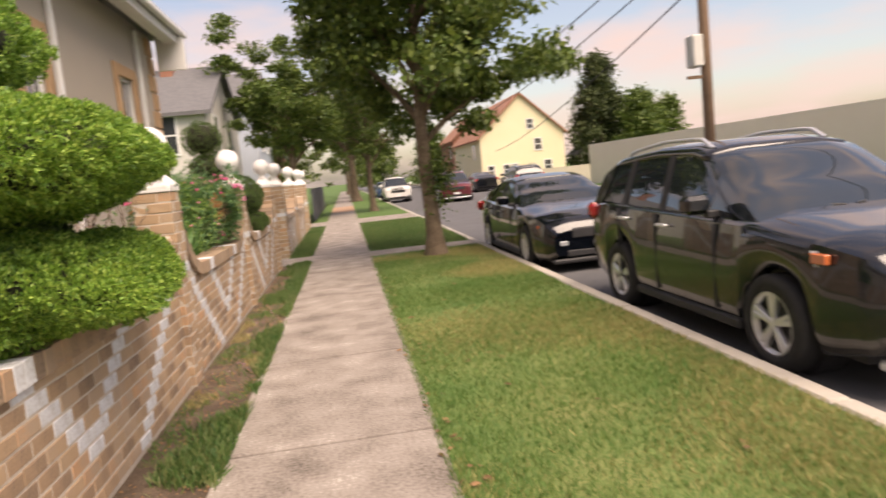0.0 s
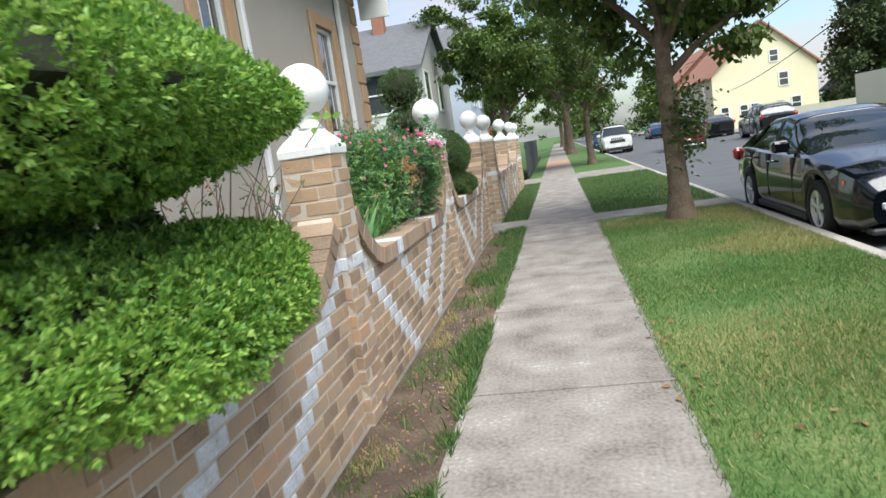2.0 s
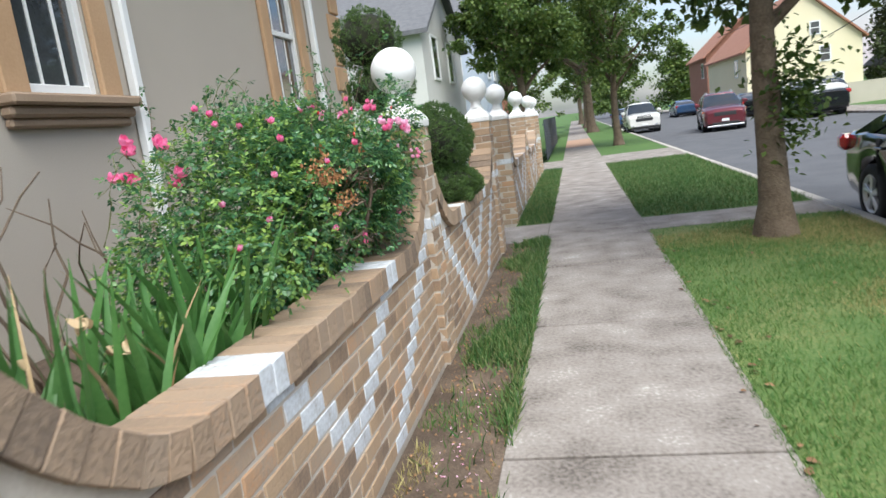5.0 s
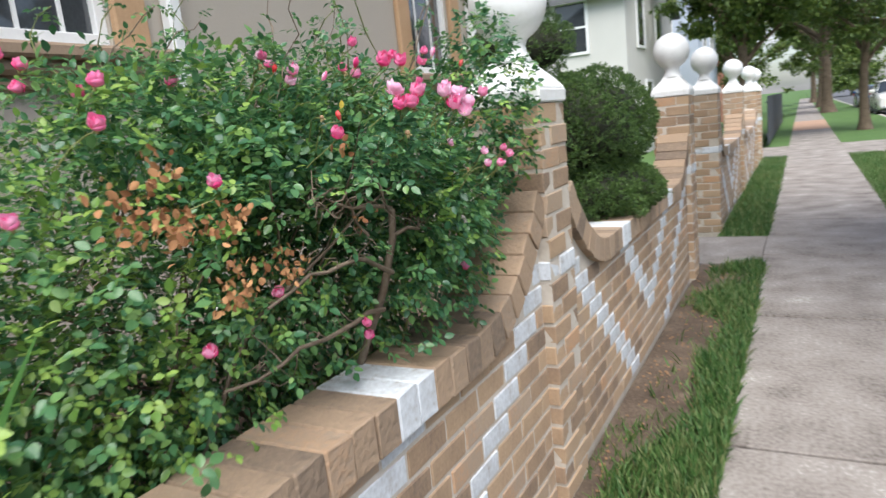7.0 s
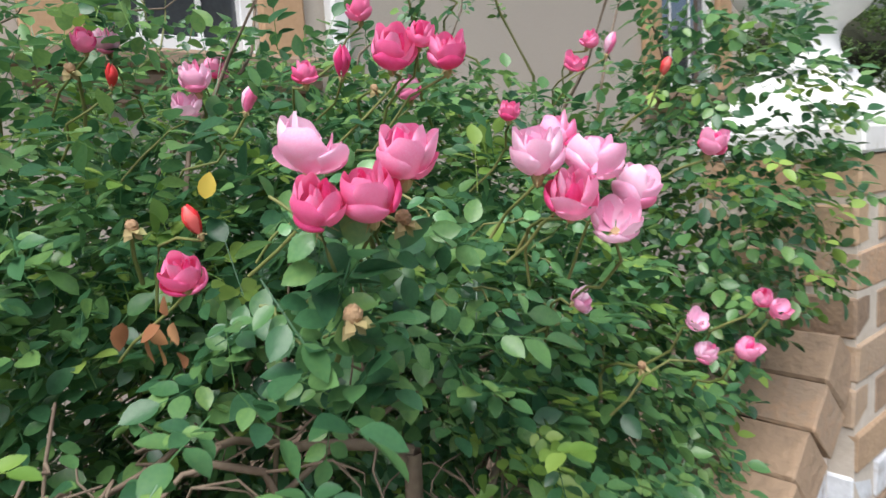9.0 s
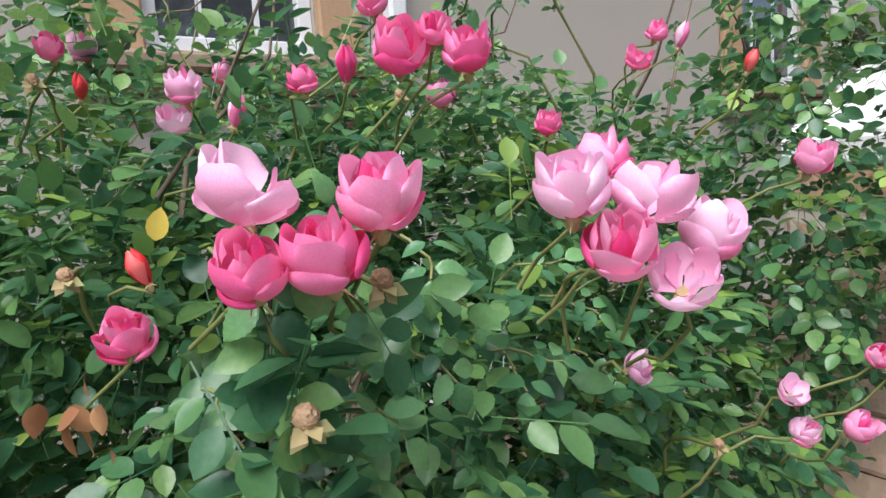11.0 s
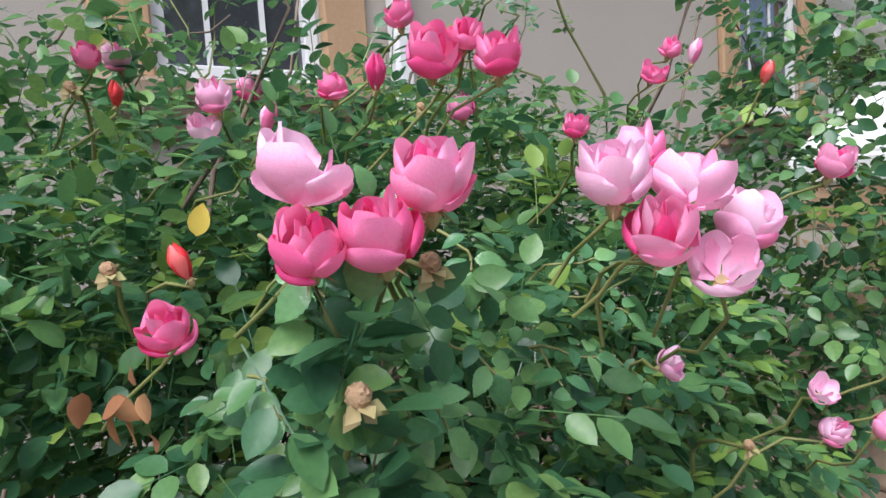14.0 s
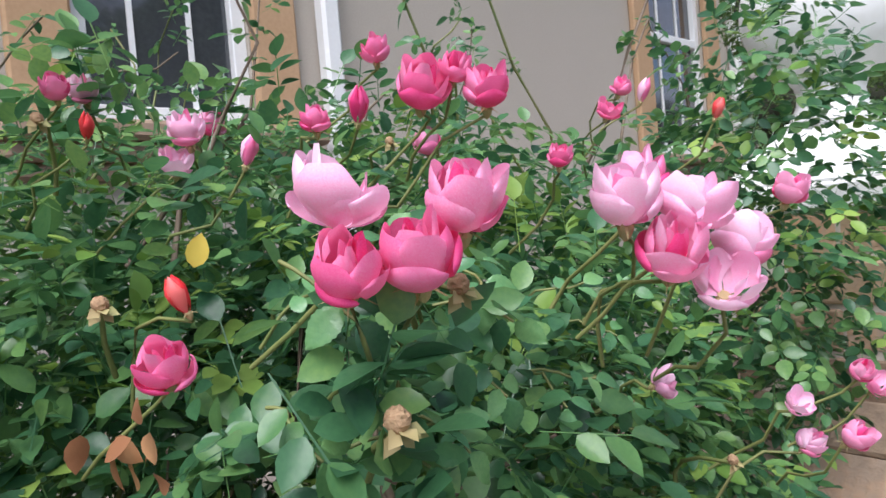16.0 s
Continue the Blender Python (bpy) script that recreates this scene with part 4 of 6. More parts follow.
def wheel_at(parent, x, y, r, side, spokes=5, rim_m=None):
    w = 0.22
    m = pose(x, y, r, 0, 90 * side, 0)
    bm = lathe([(-w / 2, r * 0.66), (-w / 2, r * 0.93), (-w / 2 + 0.03, r), (w / 2 - 0.03, r), (w / 2, r * 0.93), (w / 2, r * 0.66), (w / 2 - 0.05, r * 0.64)], 30)
    bm.transform(m)
    wheel = part("wheel", bm, RUBBER, parent, "black tyre on alloy rim", smooth=True)
    bm = lathe([(w / 2 - 0.055, r * 0.655), (w / 2 - 0.005, r * 0.66), (w / 2 - 0.005, r * 0.61), (w / 2 - 0.06, r * 0.60)], 30)
    bm.transform(m)
    part("rim", bm, rim_m or ALLOY, wheel, smooth=True)
    bm = lathe([(w / 2 - 0.12, r * 0.6), (w / 2 - 0.118, r * 0.05)], 24)
    bm.transform(m)
    part("brake_disc", bm, PLASTIC, wheel)
    bm = bmesh.new()
    for k in range(spokes):
        for off in (-0.13, 0.13):
            b2 = boxed(r * 0.1, -r * 0.052, w / 2 - 0.05, r * 0.63, r * 0.052, w / 2 - 0.008, bevel=0.008)
            b2.transform(pose(0, 0, 0, 0, 0, 360 * k / spokes + math.degrees(off)))
            tmp = bpy.data.meshes.new("spoke")
            b2.to_mesh(tmp)
            b2.free()
            bm.from_mesh(tmp)
            bpy.data.meshes.remove(tmp)
    hub = lathe([(w / 2 - 0.06, r * 0.14), (w / 2 - 0.008, r * 0.13), (w / 2, r * 0.08)], 16)
    tmp = bpy.data.meshes.new("hub")
    hub.to_mesh(tmp)
    hub.free()
    bm.from_mesh(tmp)
    bm.transform(m)
    part("spoke_star", bm, rim_m or ALLOY, wheel)


def car(name, at, yaw, spec, paint, label, rim_m=None, group="parked cars"):
    """Front towards -y. spec: tables along the length."""
    c = thing(name, (0, 0, 0), label, "car", group)
    L, base, r = spec["length"], spec["base"], spec["wheel"]
    fy = -base / 2
    low, hw = spec["low"], spec["half"]
    ys = np.concatenate([np.linspace(-L / 2, -L / 2 + 0.35, 6), np.linspace(-L / 2 + 0.45, L / 2 - 0.45, 56), np.linspace(L / 2 - 0.35, L / 2, 6)])
    sections = []
    for y in ys:
        belt, wide, zl = lerp_table(spec["belt"], y)
        arch = 0.0
        for wy in (fy, fy + base):
            d = abs(y - wy)
            if d < r * 1.13:
                arch = max(arch, r + math.sqrt(max(0.0, (r * 1.13) ** 2 - d * d)) - 0.0)
        zl2 = max(zl, arch)
        w = hw * wide
        crown = spec["crown"]
        half = [(w * 0.93, zl2), (w * 0.985, zl2 + (belt - zl2) * 0.18), (w, zl2 + (belt - zl2) * 0.45), (w * 0.985, zl2 + (belt - zl2) * 0.72), (w * 0.955, belt - 0.035), (w * 0.90, belt), (w * 0.5, belt + crown)]
        ring = [(x, y, z) for x, z in half] + [(-x, y, z) for x, z in half[::-1]]
        sections.append(ring)
    body = part("body", loft(sections), paint, c, smooth=True)
    e = body.modifiers.new("edges", "EDGE_SPLIT")
    e.split_angle = radians(38)
    # cabin
    secs, glass = [], []
    tab = spec["roof"]
    ys2 = np.linspace(tab[0][0], tab[-1][0], 34)
    for y in ys2:
        (roof,) = lerp_table(tab, y)
        belt, wide, _ = lerp_table(spec["belt"], y)
        b = belt - 0.03
        w0, w1 = hw * 0.9, hw * spec["tumble"]
        hgt = max(roof - b, 0.01)
        u = min(1, hgt / spec["cabin"])
        wt = w0 + (w1 - w0) * u
        half = [(w0, b), (w0 + (wt - w0) * 0.88, b + hgt * 0.84), (wt * 0.93, b + hgt * 0.95), (wt * 0.55, b + hgt)]
        secs.append([(x, y, z) for x, z in half] + [(-x, y, z) for x, z in half[::-1]])
    bm = loft(secs)
    me_roof = part("cabin", bm, CARGLASS, c, "dark tinted glass cabin", smooth=True)
    e = me_roof.modifiers.new("edges", "EDGE_SPLIT")
    e.split_angle = radians(40)
    # roof skin and pillars, slightly proud
    rs = []
    for y in np.linspace(spec["roof_span"][0], spec["roof_span"][1], 16):
        (roof,) = lerp_table(tab, y)
        b = lerp_table(spec["belt"], y)[0] - 0.03
        hgt = roof - b
        wt = hw * 0.9 + (hw * spec["tumble"] - hw * 0.9) * min(1, hgt / spec["cabin"])
        half = [(hw * 0.9 + (wt - hw * 0.9) * 0.88 + 0.008, b + hgt * 0.83), (wt * 0.935, b + hgt * 0.955), (wt * 0.55, b + hgt + 0.008), (0.0, b + hgt + 0.012)]
        rs.append([(x, y, z) for x, z in half] + [(-x, y, z) for x, z in half[-2::-1]])
    part("roof", loft(rs), paint, c, smooth=True)

    def side_pt(y, u, out=0.012):
        (roof,) = lerp_table(tab, y)
        b = lerp_table(spec["belt"], y)[0] - 0.03
        hgt = roof - b
        wt = hw * 0.9 + (hw * spec["tumble"] - hw * 0.9) * min(1, hgt / spec["cabin"])
        return Vector((hw * 0.9 + (wt - hw * 0.9) * 0.88 * u / 0.84 + out, y, b + hgt * u))

    for s in (1, -1):
        for y0, y1, wd, m in spec["pillars"]:
            bm = bmesh.new()
            q = []
            for u in (0.0, 0.3, 0.6, 0.84):
                yy = y0 + (y1 - y0) * u / 0.84
                a, b2 = side_pt(yy - wd / 2, u), side_pt(yy + wd / 2, u)
                q.append([bm.verts.new((s * a.x, a.y, a.z)), bm.verts.new((s * b2.x, b2.y, b2.z)), bm.verts.new((s * (b2.x - 0.03), b2.y, b2.z)), bm.verts.new((s * (a.x - 0.03), a.y, a.z))])
            for p0, p1 in zip(q, q[1:]):
                for i in range(4):
                    bm.faces.new((p0[i], p0[(i + 1) % 4], p1[(i + 1) % 4], p1[i]))
            part("pillar", bm, paint if m else PLASTIC, c)
        for y in spec["handles"]:
            z = lerp_table(spec["belt"], y)[0] - 0.13
            part("door_handle", boxed(min(s * hw * 0.965, s * (hw + 0.03)), y - 0.09, z - 0.014, max(s * hw * 0.965, s * (hw + 0.03)), y + 0.09, z + 0.014, bevel=0.008), spec["handle_m"] or paint, c)
        for y in spec["seams"]:
            b = lerp_table(spec["belt"], y)[0]
            part("door_seam", boxed(min(s * hw * 0.95, s * hw * 1.0015), y - 0.0025, 0.34, max(s * hw * 0.95, s * hw * 1.0015), y + 0.0025, b - 0.04), PLASTIC, c)
        part("rocker", boxed(min(s * hw * 0.9, s * hw * 0.99), fy + r * 1.15, low - 0.02, max(s * hw * 0.9, s * hw * 0.99), fy + base - r * 1.15, low + 0.07, bevel=0.02), PLASTIC, c, "black plastic sill")
        my = spec["mirror"]
        mz = lerp_table(spec["belt"], my)[0] + 0.06
        mirror = part("mirror", boxed(min(s * (hw * 0.98), s * (hw + 0.2)), my - 0.07, mz - 0.02, max(s * (hw * 0.98), s * (hw + 0.2)), my + 0.09, mz + 0.13, bevel=0.035), paint, c, "door mirror")
        part("mirror_foot", boxed(min(s * hw * 0.88, s * hw * 1.0), my - 0.03, mz - 0.06, max(s * hw * 0.88, s * hw * 1.0), my + 0.05, mz, bevel=0.01), PLASTIC, mirror)
        for wy in (fy, fy + base):
            wheel_at(c, s * (hw - 0.115), wy, r, s, rim_m=rim_m)
            bm = lathe([(-0.1, r * 1.1), (0.1, r * 1.1)], 24)
            bm.transform(pose(s * (hw - 0.27), wy, r, 0, 90, 0))
            part("wheel_well", bm, PLASTIC, c)
        # lamps
        x0, x1, z0, z1, y0 = spec["lamp"]
        bm = bmesh.new()
        pts = [(s * x0, y0 - 0.02, z0 + 0.03), (s * x1, y0 + 0.42, z0 + 0.08), (s * x1, y0 + 0.45, z1), (s * x0, y0 + 0.06, z1 - 0.03)]
        f1 = [bm.verts.new(p) for p in pts]
        f2 = [bm.verts.new((p[0] * 0.9, p[1] + 0.12, p[2])) for p in pts]
        bm.faces.new(f1)
        for i in range(4):
            bm.faces.new((f1[i], f1[(i + 1) % 4], f2[(i + 1) % 4], f2[i]))
        lamp = part("headlight", bm, LENS, c, "clear headlight")
        part("side_marker", boxed(min(s * (x1 - 0.03), s * (x1 + 0.012)), y0 + 0.3, z0 + 0.1, max(s * (x1 - 0.03), s * (x1 + 0.012)), y0 + 0.44, z1 - 0.01, bevel=0.008), AMBER, lamp, "amber side marker")
        part("fog_lamp", boxed(min(s * x0 * 1.15, s * (x0 * 1.15 + 0.13)), y0 - 0.07, 0.40, max(s * x0 * 1.15, s * (x0 * 1.15 + 0.13)), y0 + 0.0, 0.48, bevel=0.015), LENS, c, "round fog lamp")
        ty = L / 2
        tz = spec["tail"]
        part("tail_light", boxed(min(s * hw * 0.72, s * hw * 0.985), ty - 0.20, tz, max(s * hw * 0.72, s * hw * 0.955), ty - 0.02, tz + 0.20, bevel=0.05), REDLENS, c, "red tail light")
        if spec["rails"]:
            a, b2 = spec["roof_span"]
            pts = []
            for k in range(12):
                y = a + 0.15 + (b2 - a - 0.3) * k / 11
                (roof,) = lerp_table(tab, y)
                lift = 0.06 * min(1, min(k, 11 - k) / 1.2)
                pts.append((s * hw * spec["tumble"] * 0.84, y, roof - 0.02 + lift))
            tubes_obj("roof_rail", [tube(pts, np.full(12, 0.02), 6)], ALLOY if spec["rails"] > 1 else PLASTIC, c, "roof rail")
    part("grille", boxed(-hw * 0.5, -L / 2 - 0.012, spec["grille"][0], hw * 0.5, -L / 2 + 0.1, spec["grille"][1], bevel=0.02), PLASTIC, c, "black grille")
    part("lower_grille", boxed(-hw * 0.6, -L / 2 - 0.01, low + 0.06, hw * 0.6, -L / 2 + 0.1, low + 0.17, bevel=0.02), PLASTIC, c)
    part("bumper_lip", boxed(-hw * 0.82, -L / 2 - 0.02, low - 0.03, hw * 0.82, -L / 2 + 0.16, low + 0.04, bevel=0.02), spec["lip"] or PLASTIC, c)
    part("plate", boxed(-0.15, -L / 2 - 0.03, low + 0.19, 0.15, -L / 2 - 0.013, low + 0.31), spec["plate_m"], c, "licence plate")
    part("underbody", boxed(-hw * 0.8, -L / 2 + 0.25, low - 0.02, hw * 0.8, L / 2 - 0.25, low + 0.12), PLASTIC, c)
    for s in (1, -1):
        w0 = spec["screen"]
        pts = [(s * 0.05, w0 + 0.02, lerp_table(spec["belt"], w0)[0] + spec["crown"] * 0.6 + 0.02), (s * 0.5, w0 + 0.16, lerp_table(spec["belt"], w0)[0] + spec["crown"] + 0.03)]
        tubes_obj("wiper", [tube(pts, [0.01, 0.008], 5)], PLASTIC, c)
    c.matrix_world = pose(*at, 0, 0, yaw)
    return c


SUV = dict(length=4.55, base=2.66, wheel=0.355, low=0.24, half=0.92, crown=0.05, cabin=0.62, tumble=0.70, tail=0.92, rails=2, screen=-1.05,
           belt=[(-2.28, 0.80, 0.80, 0.36), (-2.12, 0.93, 0.92, 0.30), (-1.8, 0.99, 0.98, 0.24), (-1.05, 1.06, 1.0, 0.24), (0.5, 1.10, 1.0, 0.24), (1.8, 1.14, 0.99, 0.26), (2.15, 1.12, 0.95, 0.32), (2.28, 1.0, 0.86, 0.42)],
           roof=[(-1.12, 1.05), (-0.75, 1.30), (-0.25, 1.60), (0.1, 1.68), (0.8, 1.69), (1.7, 1.62), (2.0, 1.50), (2.22, 1.14)], roof_span=(-0.22, 1.92),
           pillars=[(-1.0, -0.2, 0.07, 1), (0.42, 0.42, 0.09, 0), (1.28, 1.22, 0.11, 0), (2.05, 1.80, 0.26, 1)], handles=(0.25, 1.12), handle_m=ALLOY, seams=(-0.62, 0.42, 1.28), mirror=-0.55,
           lamp=(0.45, 0.90, 0.74, 0.92, -2.2), grille=(0.66, 0.84), plate_m=WHITE, lip=ALLOY)
SEDAN = dict(length=4.88, base=2.83, wheel=0.34, low=0.17, half=0.93, crown=0.05, cabin=0.50, tumble=0.66, tail=0.78, rails=0, screen=-0.95,
             belt=[(-2.44, 0.60, 0.80, 0.26), (-2.28, 0.76, 0.92, 0.20), (-1.9, 0.85, 0.98, 0.17), (-0.95, 0.95, 1.0, 0.17), (0.8, 0.99, 1.0, 0.18), (1.7, 1.02, 0.98, 0.22), (2.3, 1.0, 0.92, 0.3), (2.44, 0.9, 0.85, 0.4)],
             roof=[(-1.05, 0.94), (-0.6, 1.18), (-0.1, 1.39), (0.35, 1.45), (0.9, 1.42), (1.5, 1.25), (2.05, 1.02)], roof_span=(-0.1, 1.25),
             pillars=[(-0.92, -0.1, 0.06, 1), (0.42, 0.42, 0.08, 0), (1.65, 1.1, 0.16, 1)], handles=(0.2, 1.12), handle_m=None, seams=(-0.6, 0.42, 1.22), mirror=-0.55,
             lamp=(0.46, 0.86, 0.60, 0.685, -2.38), grille=(0.5, 0.66), plate_m=PLASTIC, lip=None)
BOXY = dict(SUV)
BOXY.update(length=4.4, belt=[(-2.2, 0.86, 0.86, 0.4), (-2.05, 1.0, 0.95, 0.32), (-1.6, 1.05, 0.99, 0.28), (-0.9, 1.08, 1.0, 0.28), (1.8, 1.12, 1.0, 0.3), (2.1, 1.12, 0.96, 0.36), (2.2, 1.0, 0.9, 0.42)],
            roof=[(-1.0, 1.06), (-0.7, 1.32), (-0.35, 1.62), (0.1, 1.70), (1.7, 1.68), (2.0, 1.58), (2.16, 1.14)], lamp=(0.5, 0.82, 0.82, 1.0, -2.16), rails=1, lip=None)
car("suv", (4.09, 5.25, -0.12), 0, SUV, CAR_GREY, "dark charcoal parked suv with silver wheels and roof rails")
car("sedan", (3.99, 11.55, -0.12), 0, SEDAN, CAR_BLACK, "glossy black parked sedan with dark alloy wheels")
white_suv = car("suv", (3.75, 46.5, -0.12), 0, BOXY, CAR_WHITE, "boxy white parked suv with slotted grille")
for k in range(7):
    part("grille_slot", boxed(-0.36 + k * 0.11, -2.23, 0.86, -0.30 + k * 0.11, -2.19, 1.02), PLASTIC, white_suv)
car("sedan", (3.8, 60, -0.12), 0, SEDAN, CAR_BLUE, "blue sedan parked far down the street")
car("sedan", (10.6, 50.5, -0.12), 180, SEDAN, CAR_BLACK, "black car parked across the street facing away")
car("sedan", (9.6, 70, -0.12), 180, SEDAN, CAR_BLUE, "blue car far along the street")
car("suv", (11.0, 40, -0.12), 180, SUV, CAR_BLACK, "dark suv parked across the street")
car("suv", (10.9, 20, -0.12), 180, SUV, CAR_BLUE, "blue suv parked across the street")
car("suv", (6.6, 38.6, -0.12), -6, SUV, CAR_RED, "maroon suv on the street facing the viewer")


# ---- rose bush ----
def compound_leaves(r, p, out, size, count=5):
    """Pinnate leaves: leaflets in pairs along a stalk and one at the end."""
    n = len(p)
    a = unit(out * 0.8 + r.normal(0, 0.55, (n, 3)) + np.array([0, 0, -0.12]))
    up = unit(np.array([0, 0, 1.0]) + 0.5 * out + r.normal(0, 0.35, (n, 3)))
    side = unit(np.cross(a, up))
    length = size * r.uniform(0.75, 1.25, n)
    sets = []
    plan = [(1.35, 0, 1.15), (0.75, 1, 1.0), (0.75, -1, 1.0), (0.15, 1, 0.8), (0.15, -1, 0.8)][:count]
    for along, s, k in plan:
        root = p + a * (length * along)[:, None] + side * (s * 0.08 * length)[:, None]
        d = unit(a * (1.0 if s == 0 else 0.45) + side * s * 0.9 + r.normal(0, 0.12, (n, 3)) + np.array([0, 0, -0.15]))
        sets.append(scatter(LEAFLET_V, LEAFLET_F, root, d, up + r.normal(0, 0.25, (n, 3)), length * k))
    stalk = scatter([(-0.02, -0.6, 0), (0.02, -0.6, 0), (0.02, 1.4, 0), (-0.02, 1.4, 0)], [(0, 1, 2), (0, 2, 3)], p, a, up, length)
    return merge(*sets, stalk)


bush = thing("rose_bush", (0, 0, 0), "sprawling rose bush with pink flowers overhanging the brick wall", "bush")
LOBES = [((-1.62, 7.60, 1.15), (0.52, 0.72, 0.60), 4300), ((-1.45, 8.22, 1.24), (0.42, 0.55, 0.50), 2600), ((-1.22, 7.95, 1.38), (0.24, 0.50, 0.28), 2300), ((-1.72, 7.28, 0.98), (0.38, 0.52, 0.40), 2100), ((-1.28, 7.25, 1.17), (0.24, 0.4, 0.3), 900), ((-1.33, 8.62, 1.40), (0.22, 0.24, 0.36), 450), ((-1.38, 8.0, 1.62), (0.26, 0.6, 0.17), 900), ((-1.13, 8.64, 1.60), (0.13, 0.24, 0.30), 520), ((-1.50, 7.85, 1.22), (0.30, 0.75, 0.52), 1500), ((-1.58, 8.3, 1.42), (0.28, 0.5, 0.32), 800), ((-1.75, 8.35, 1.58), (0.35, 0.45, 0.26), 800), ((-1.8, 7.95, 1.6), (0.36, 0.42, 0.25), 700)]
R = rng(101)
sets, young = [], []
for c, rad, n in LOBES:
    p, out = shell(R, n, c, rad, 9, 0.55)
    keep = (p[:, 0] < -0.985) & (p[:, 2] > 0.62) & ~((p[:, 0] > -1.34) & (p[:, 2] < 0.97)) & (p[:, 1] < 8.9)
    bare = (p[:, 0] > -1.34) & (p[:, 2] < 1.42) & (p[:, 1] > 7.0) & (p[:, 1] < 8.02)
    keep &= ~bare | (R.random(len(p)) < 0.2)
    crest = (p[:, 0] > -1.30) & (p[:, 2] > 1.56) & (p[:, 1] < 8.35)
    keep &= ~crest | (R.random(len(p)) < 0.3)
    gap = (p[:, 0] > -1.17) & (p[:, 2] > 1.49) & (p[:, 1] < 7.93)
    keep &= ~gap | (R.random(len(p)) < 0.12)
    p, out = p[keep], out[keep]
    wood = (p[:, 0] > -1.20) & (p[:, 2] < 1.46) & (p[:, 1] > 7.62) & (p[:, 1] < 8.02)
    wood |= (p[:, 0] > -1.20) & (p[:, 2] < 1.57) & (p[:, 1] > 7.55) & (p[:, 1] < 7.81)
    keep_wood = R.random(len(p)) < 0.24
    p, out = p[~wood | keep_wood], out[~wood | keep_wood]
    pale = R.random(len(p)) < np.where(p[:, 1] < 7.65, 0.34, 0.10)
    sets.append(compound_leaves(R, p[~pale], out[~pale], 0.0215))
    young.append(compound_leaves(R, p[pale], out[pale], 0.0195))
v, f = merge(*sets)
tagged(obj("foliage", np_mesh("foliage", v, f, LEAF_ROSE, True), None, bush, "glossy dark green compound rose leaves"), kind="stuff")
v, f = merge(*young)
tagged(obj("young_foliage", np_mesh("young_foliage", v, f, LEAF_NEW, True), None, bush, "bright yellow-green young leaves"), kind="stuff")


def bent(r, a, b, n=7, wob=0.05):
    ts = np.linspace(0, 1, n)[:, None]
    a, b = np.asarray(a, float), np.asarray(b, float)
    w = np.cumsum(r.normal(0, wob / 2, (n, 3)), axis=0) * np.sin(ts * np.pi)
    return a * (1 - ts) + b * ts + w + np.array([0, 0, 0.10]) * np.linalg.norm(b - a) * np.sin(ts * np.pi)


def cane(path, r0, r1, material, name="cane"):
    return tubes_obj(name, [tube(path, np.linspace(r0, r1, len(path)), 6)], material, bush)


R = rng(55)
for k in range(34):
    c, rad, n = LOBES[k % 4]
    d = unit(R.normal(0, 1, (1, 3)))[0]
    d[2] = abs(d[2])
    tip = np.asarray(c) + d * np.asarray(rad) * 0.8
    tip[0] = min(tip[0], -1.12)
    root = np.array([R.uniform(-1.85, -1.4), R.uniform(7.2, 8.3), 0.5])
    cane(bent(R, root, tip, 12, 0.03), R.uniform(0.004, 0.009), 0.002, CANE if k % 3 else CANE_GREEN)
# bare gnarled wood showing low at the front
main = [(-1.42, 8.03, 0.5), (-1.33, 8.02, 0.9), (-1.20, 8.01, 1.15), (-1.15, 8.005, 1.29), (-1.14, 8.00, 1.365)]
cane(main, 0.012, 0.009, CANE, "trunk")
for a, b, r0 in (((-1.14, 8.00, 1.365), (-1.14, 7.81, 1.43), 0.0065), ((-1.17, 7.93, 1.31), (-1.14, 7.70, 1.39), 0.0045), ((-1.14, 7.82, 1.43), (-1.15, 7.72, 1.49), 0.0026),
                 ((-1.15, 8.0, 1.30), (-1.1, 8.12, 1.29), 0.006), ((-1.14, 7.99, 1.36), (-1.15, 7.97, 1.50), 0.005), ((-1.16, 8.0, 1.2), (-1.12, 7.5, 1.25), 0.007), ((-1.2, 8.0, 1.1), (-1.16, 7.4, 1.12), 0.007)):
    path = bent(R, a, b, 9, 0.03)
    cane(path, r0, r0 * 0.45, CANE, "branch")
    for j in (2, 3, 5, 6, 7):
        tip = path[j] + R.normal(0, 0.04, 3) + np.array([0.0, -0.01, 0.01])
        twig = bent(R, path[j], tip, 6, 0.025)
        cane(twig, 0.0016, 0.0007, CANE, "twig")
        cane(bent(R, twig[3], twig[3] + R.normal(0, 0.028, 3), 4, 0.012), 0.0010, 0.0006, CANE, "twig")
# tall thin shoots above the bush
shoot_leaves = []
for k in range(26):
    c, rad, n = LOBES[(0, 1, 3, 1, 5)[k % 5]]
    a = np.asarray(c) + np.array([R.uniform(-0.8, 0.3) * rad[0], R.uniform(-0.8, 0.9) * rad[1], rad[2] * 0.75])
    b = a + np.array([R.normal(0, 0.1), R.normal(0, 0.12), R.uniform(0.15, 0.42)])
    path = bent(R, a, b, 7, 0.04)
    cane(path, 0.003, 0.0012, CANE_GREEN if k % 2 else CANE, "shoot")
    q = np.repeat(path[2:], 3, axis=0) + R.normal(0, 0.012, (15, 3))
    shoot_leaves.append(compound_leaves(R, q[::2], unit(R.normal(0, 1, (8, 3)) + np.array([0, 0, 0.3])), 0.018))
v, f = merge(*shoot_leaves)
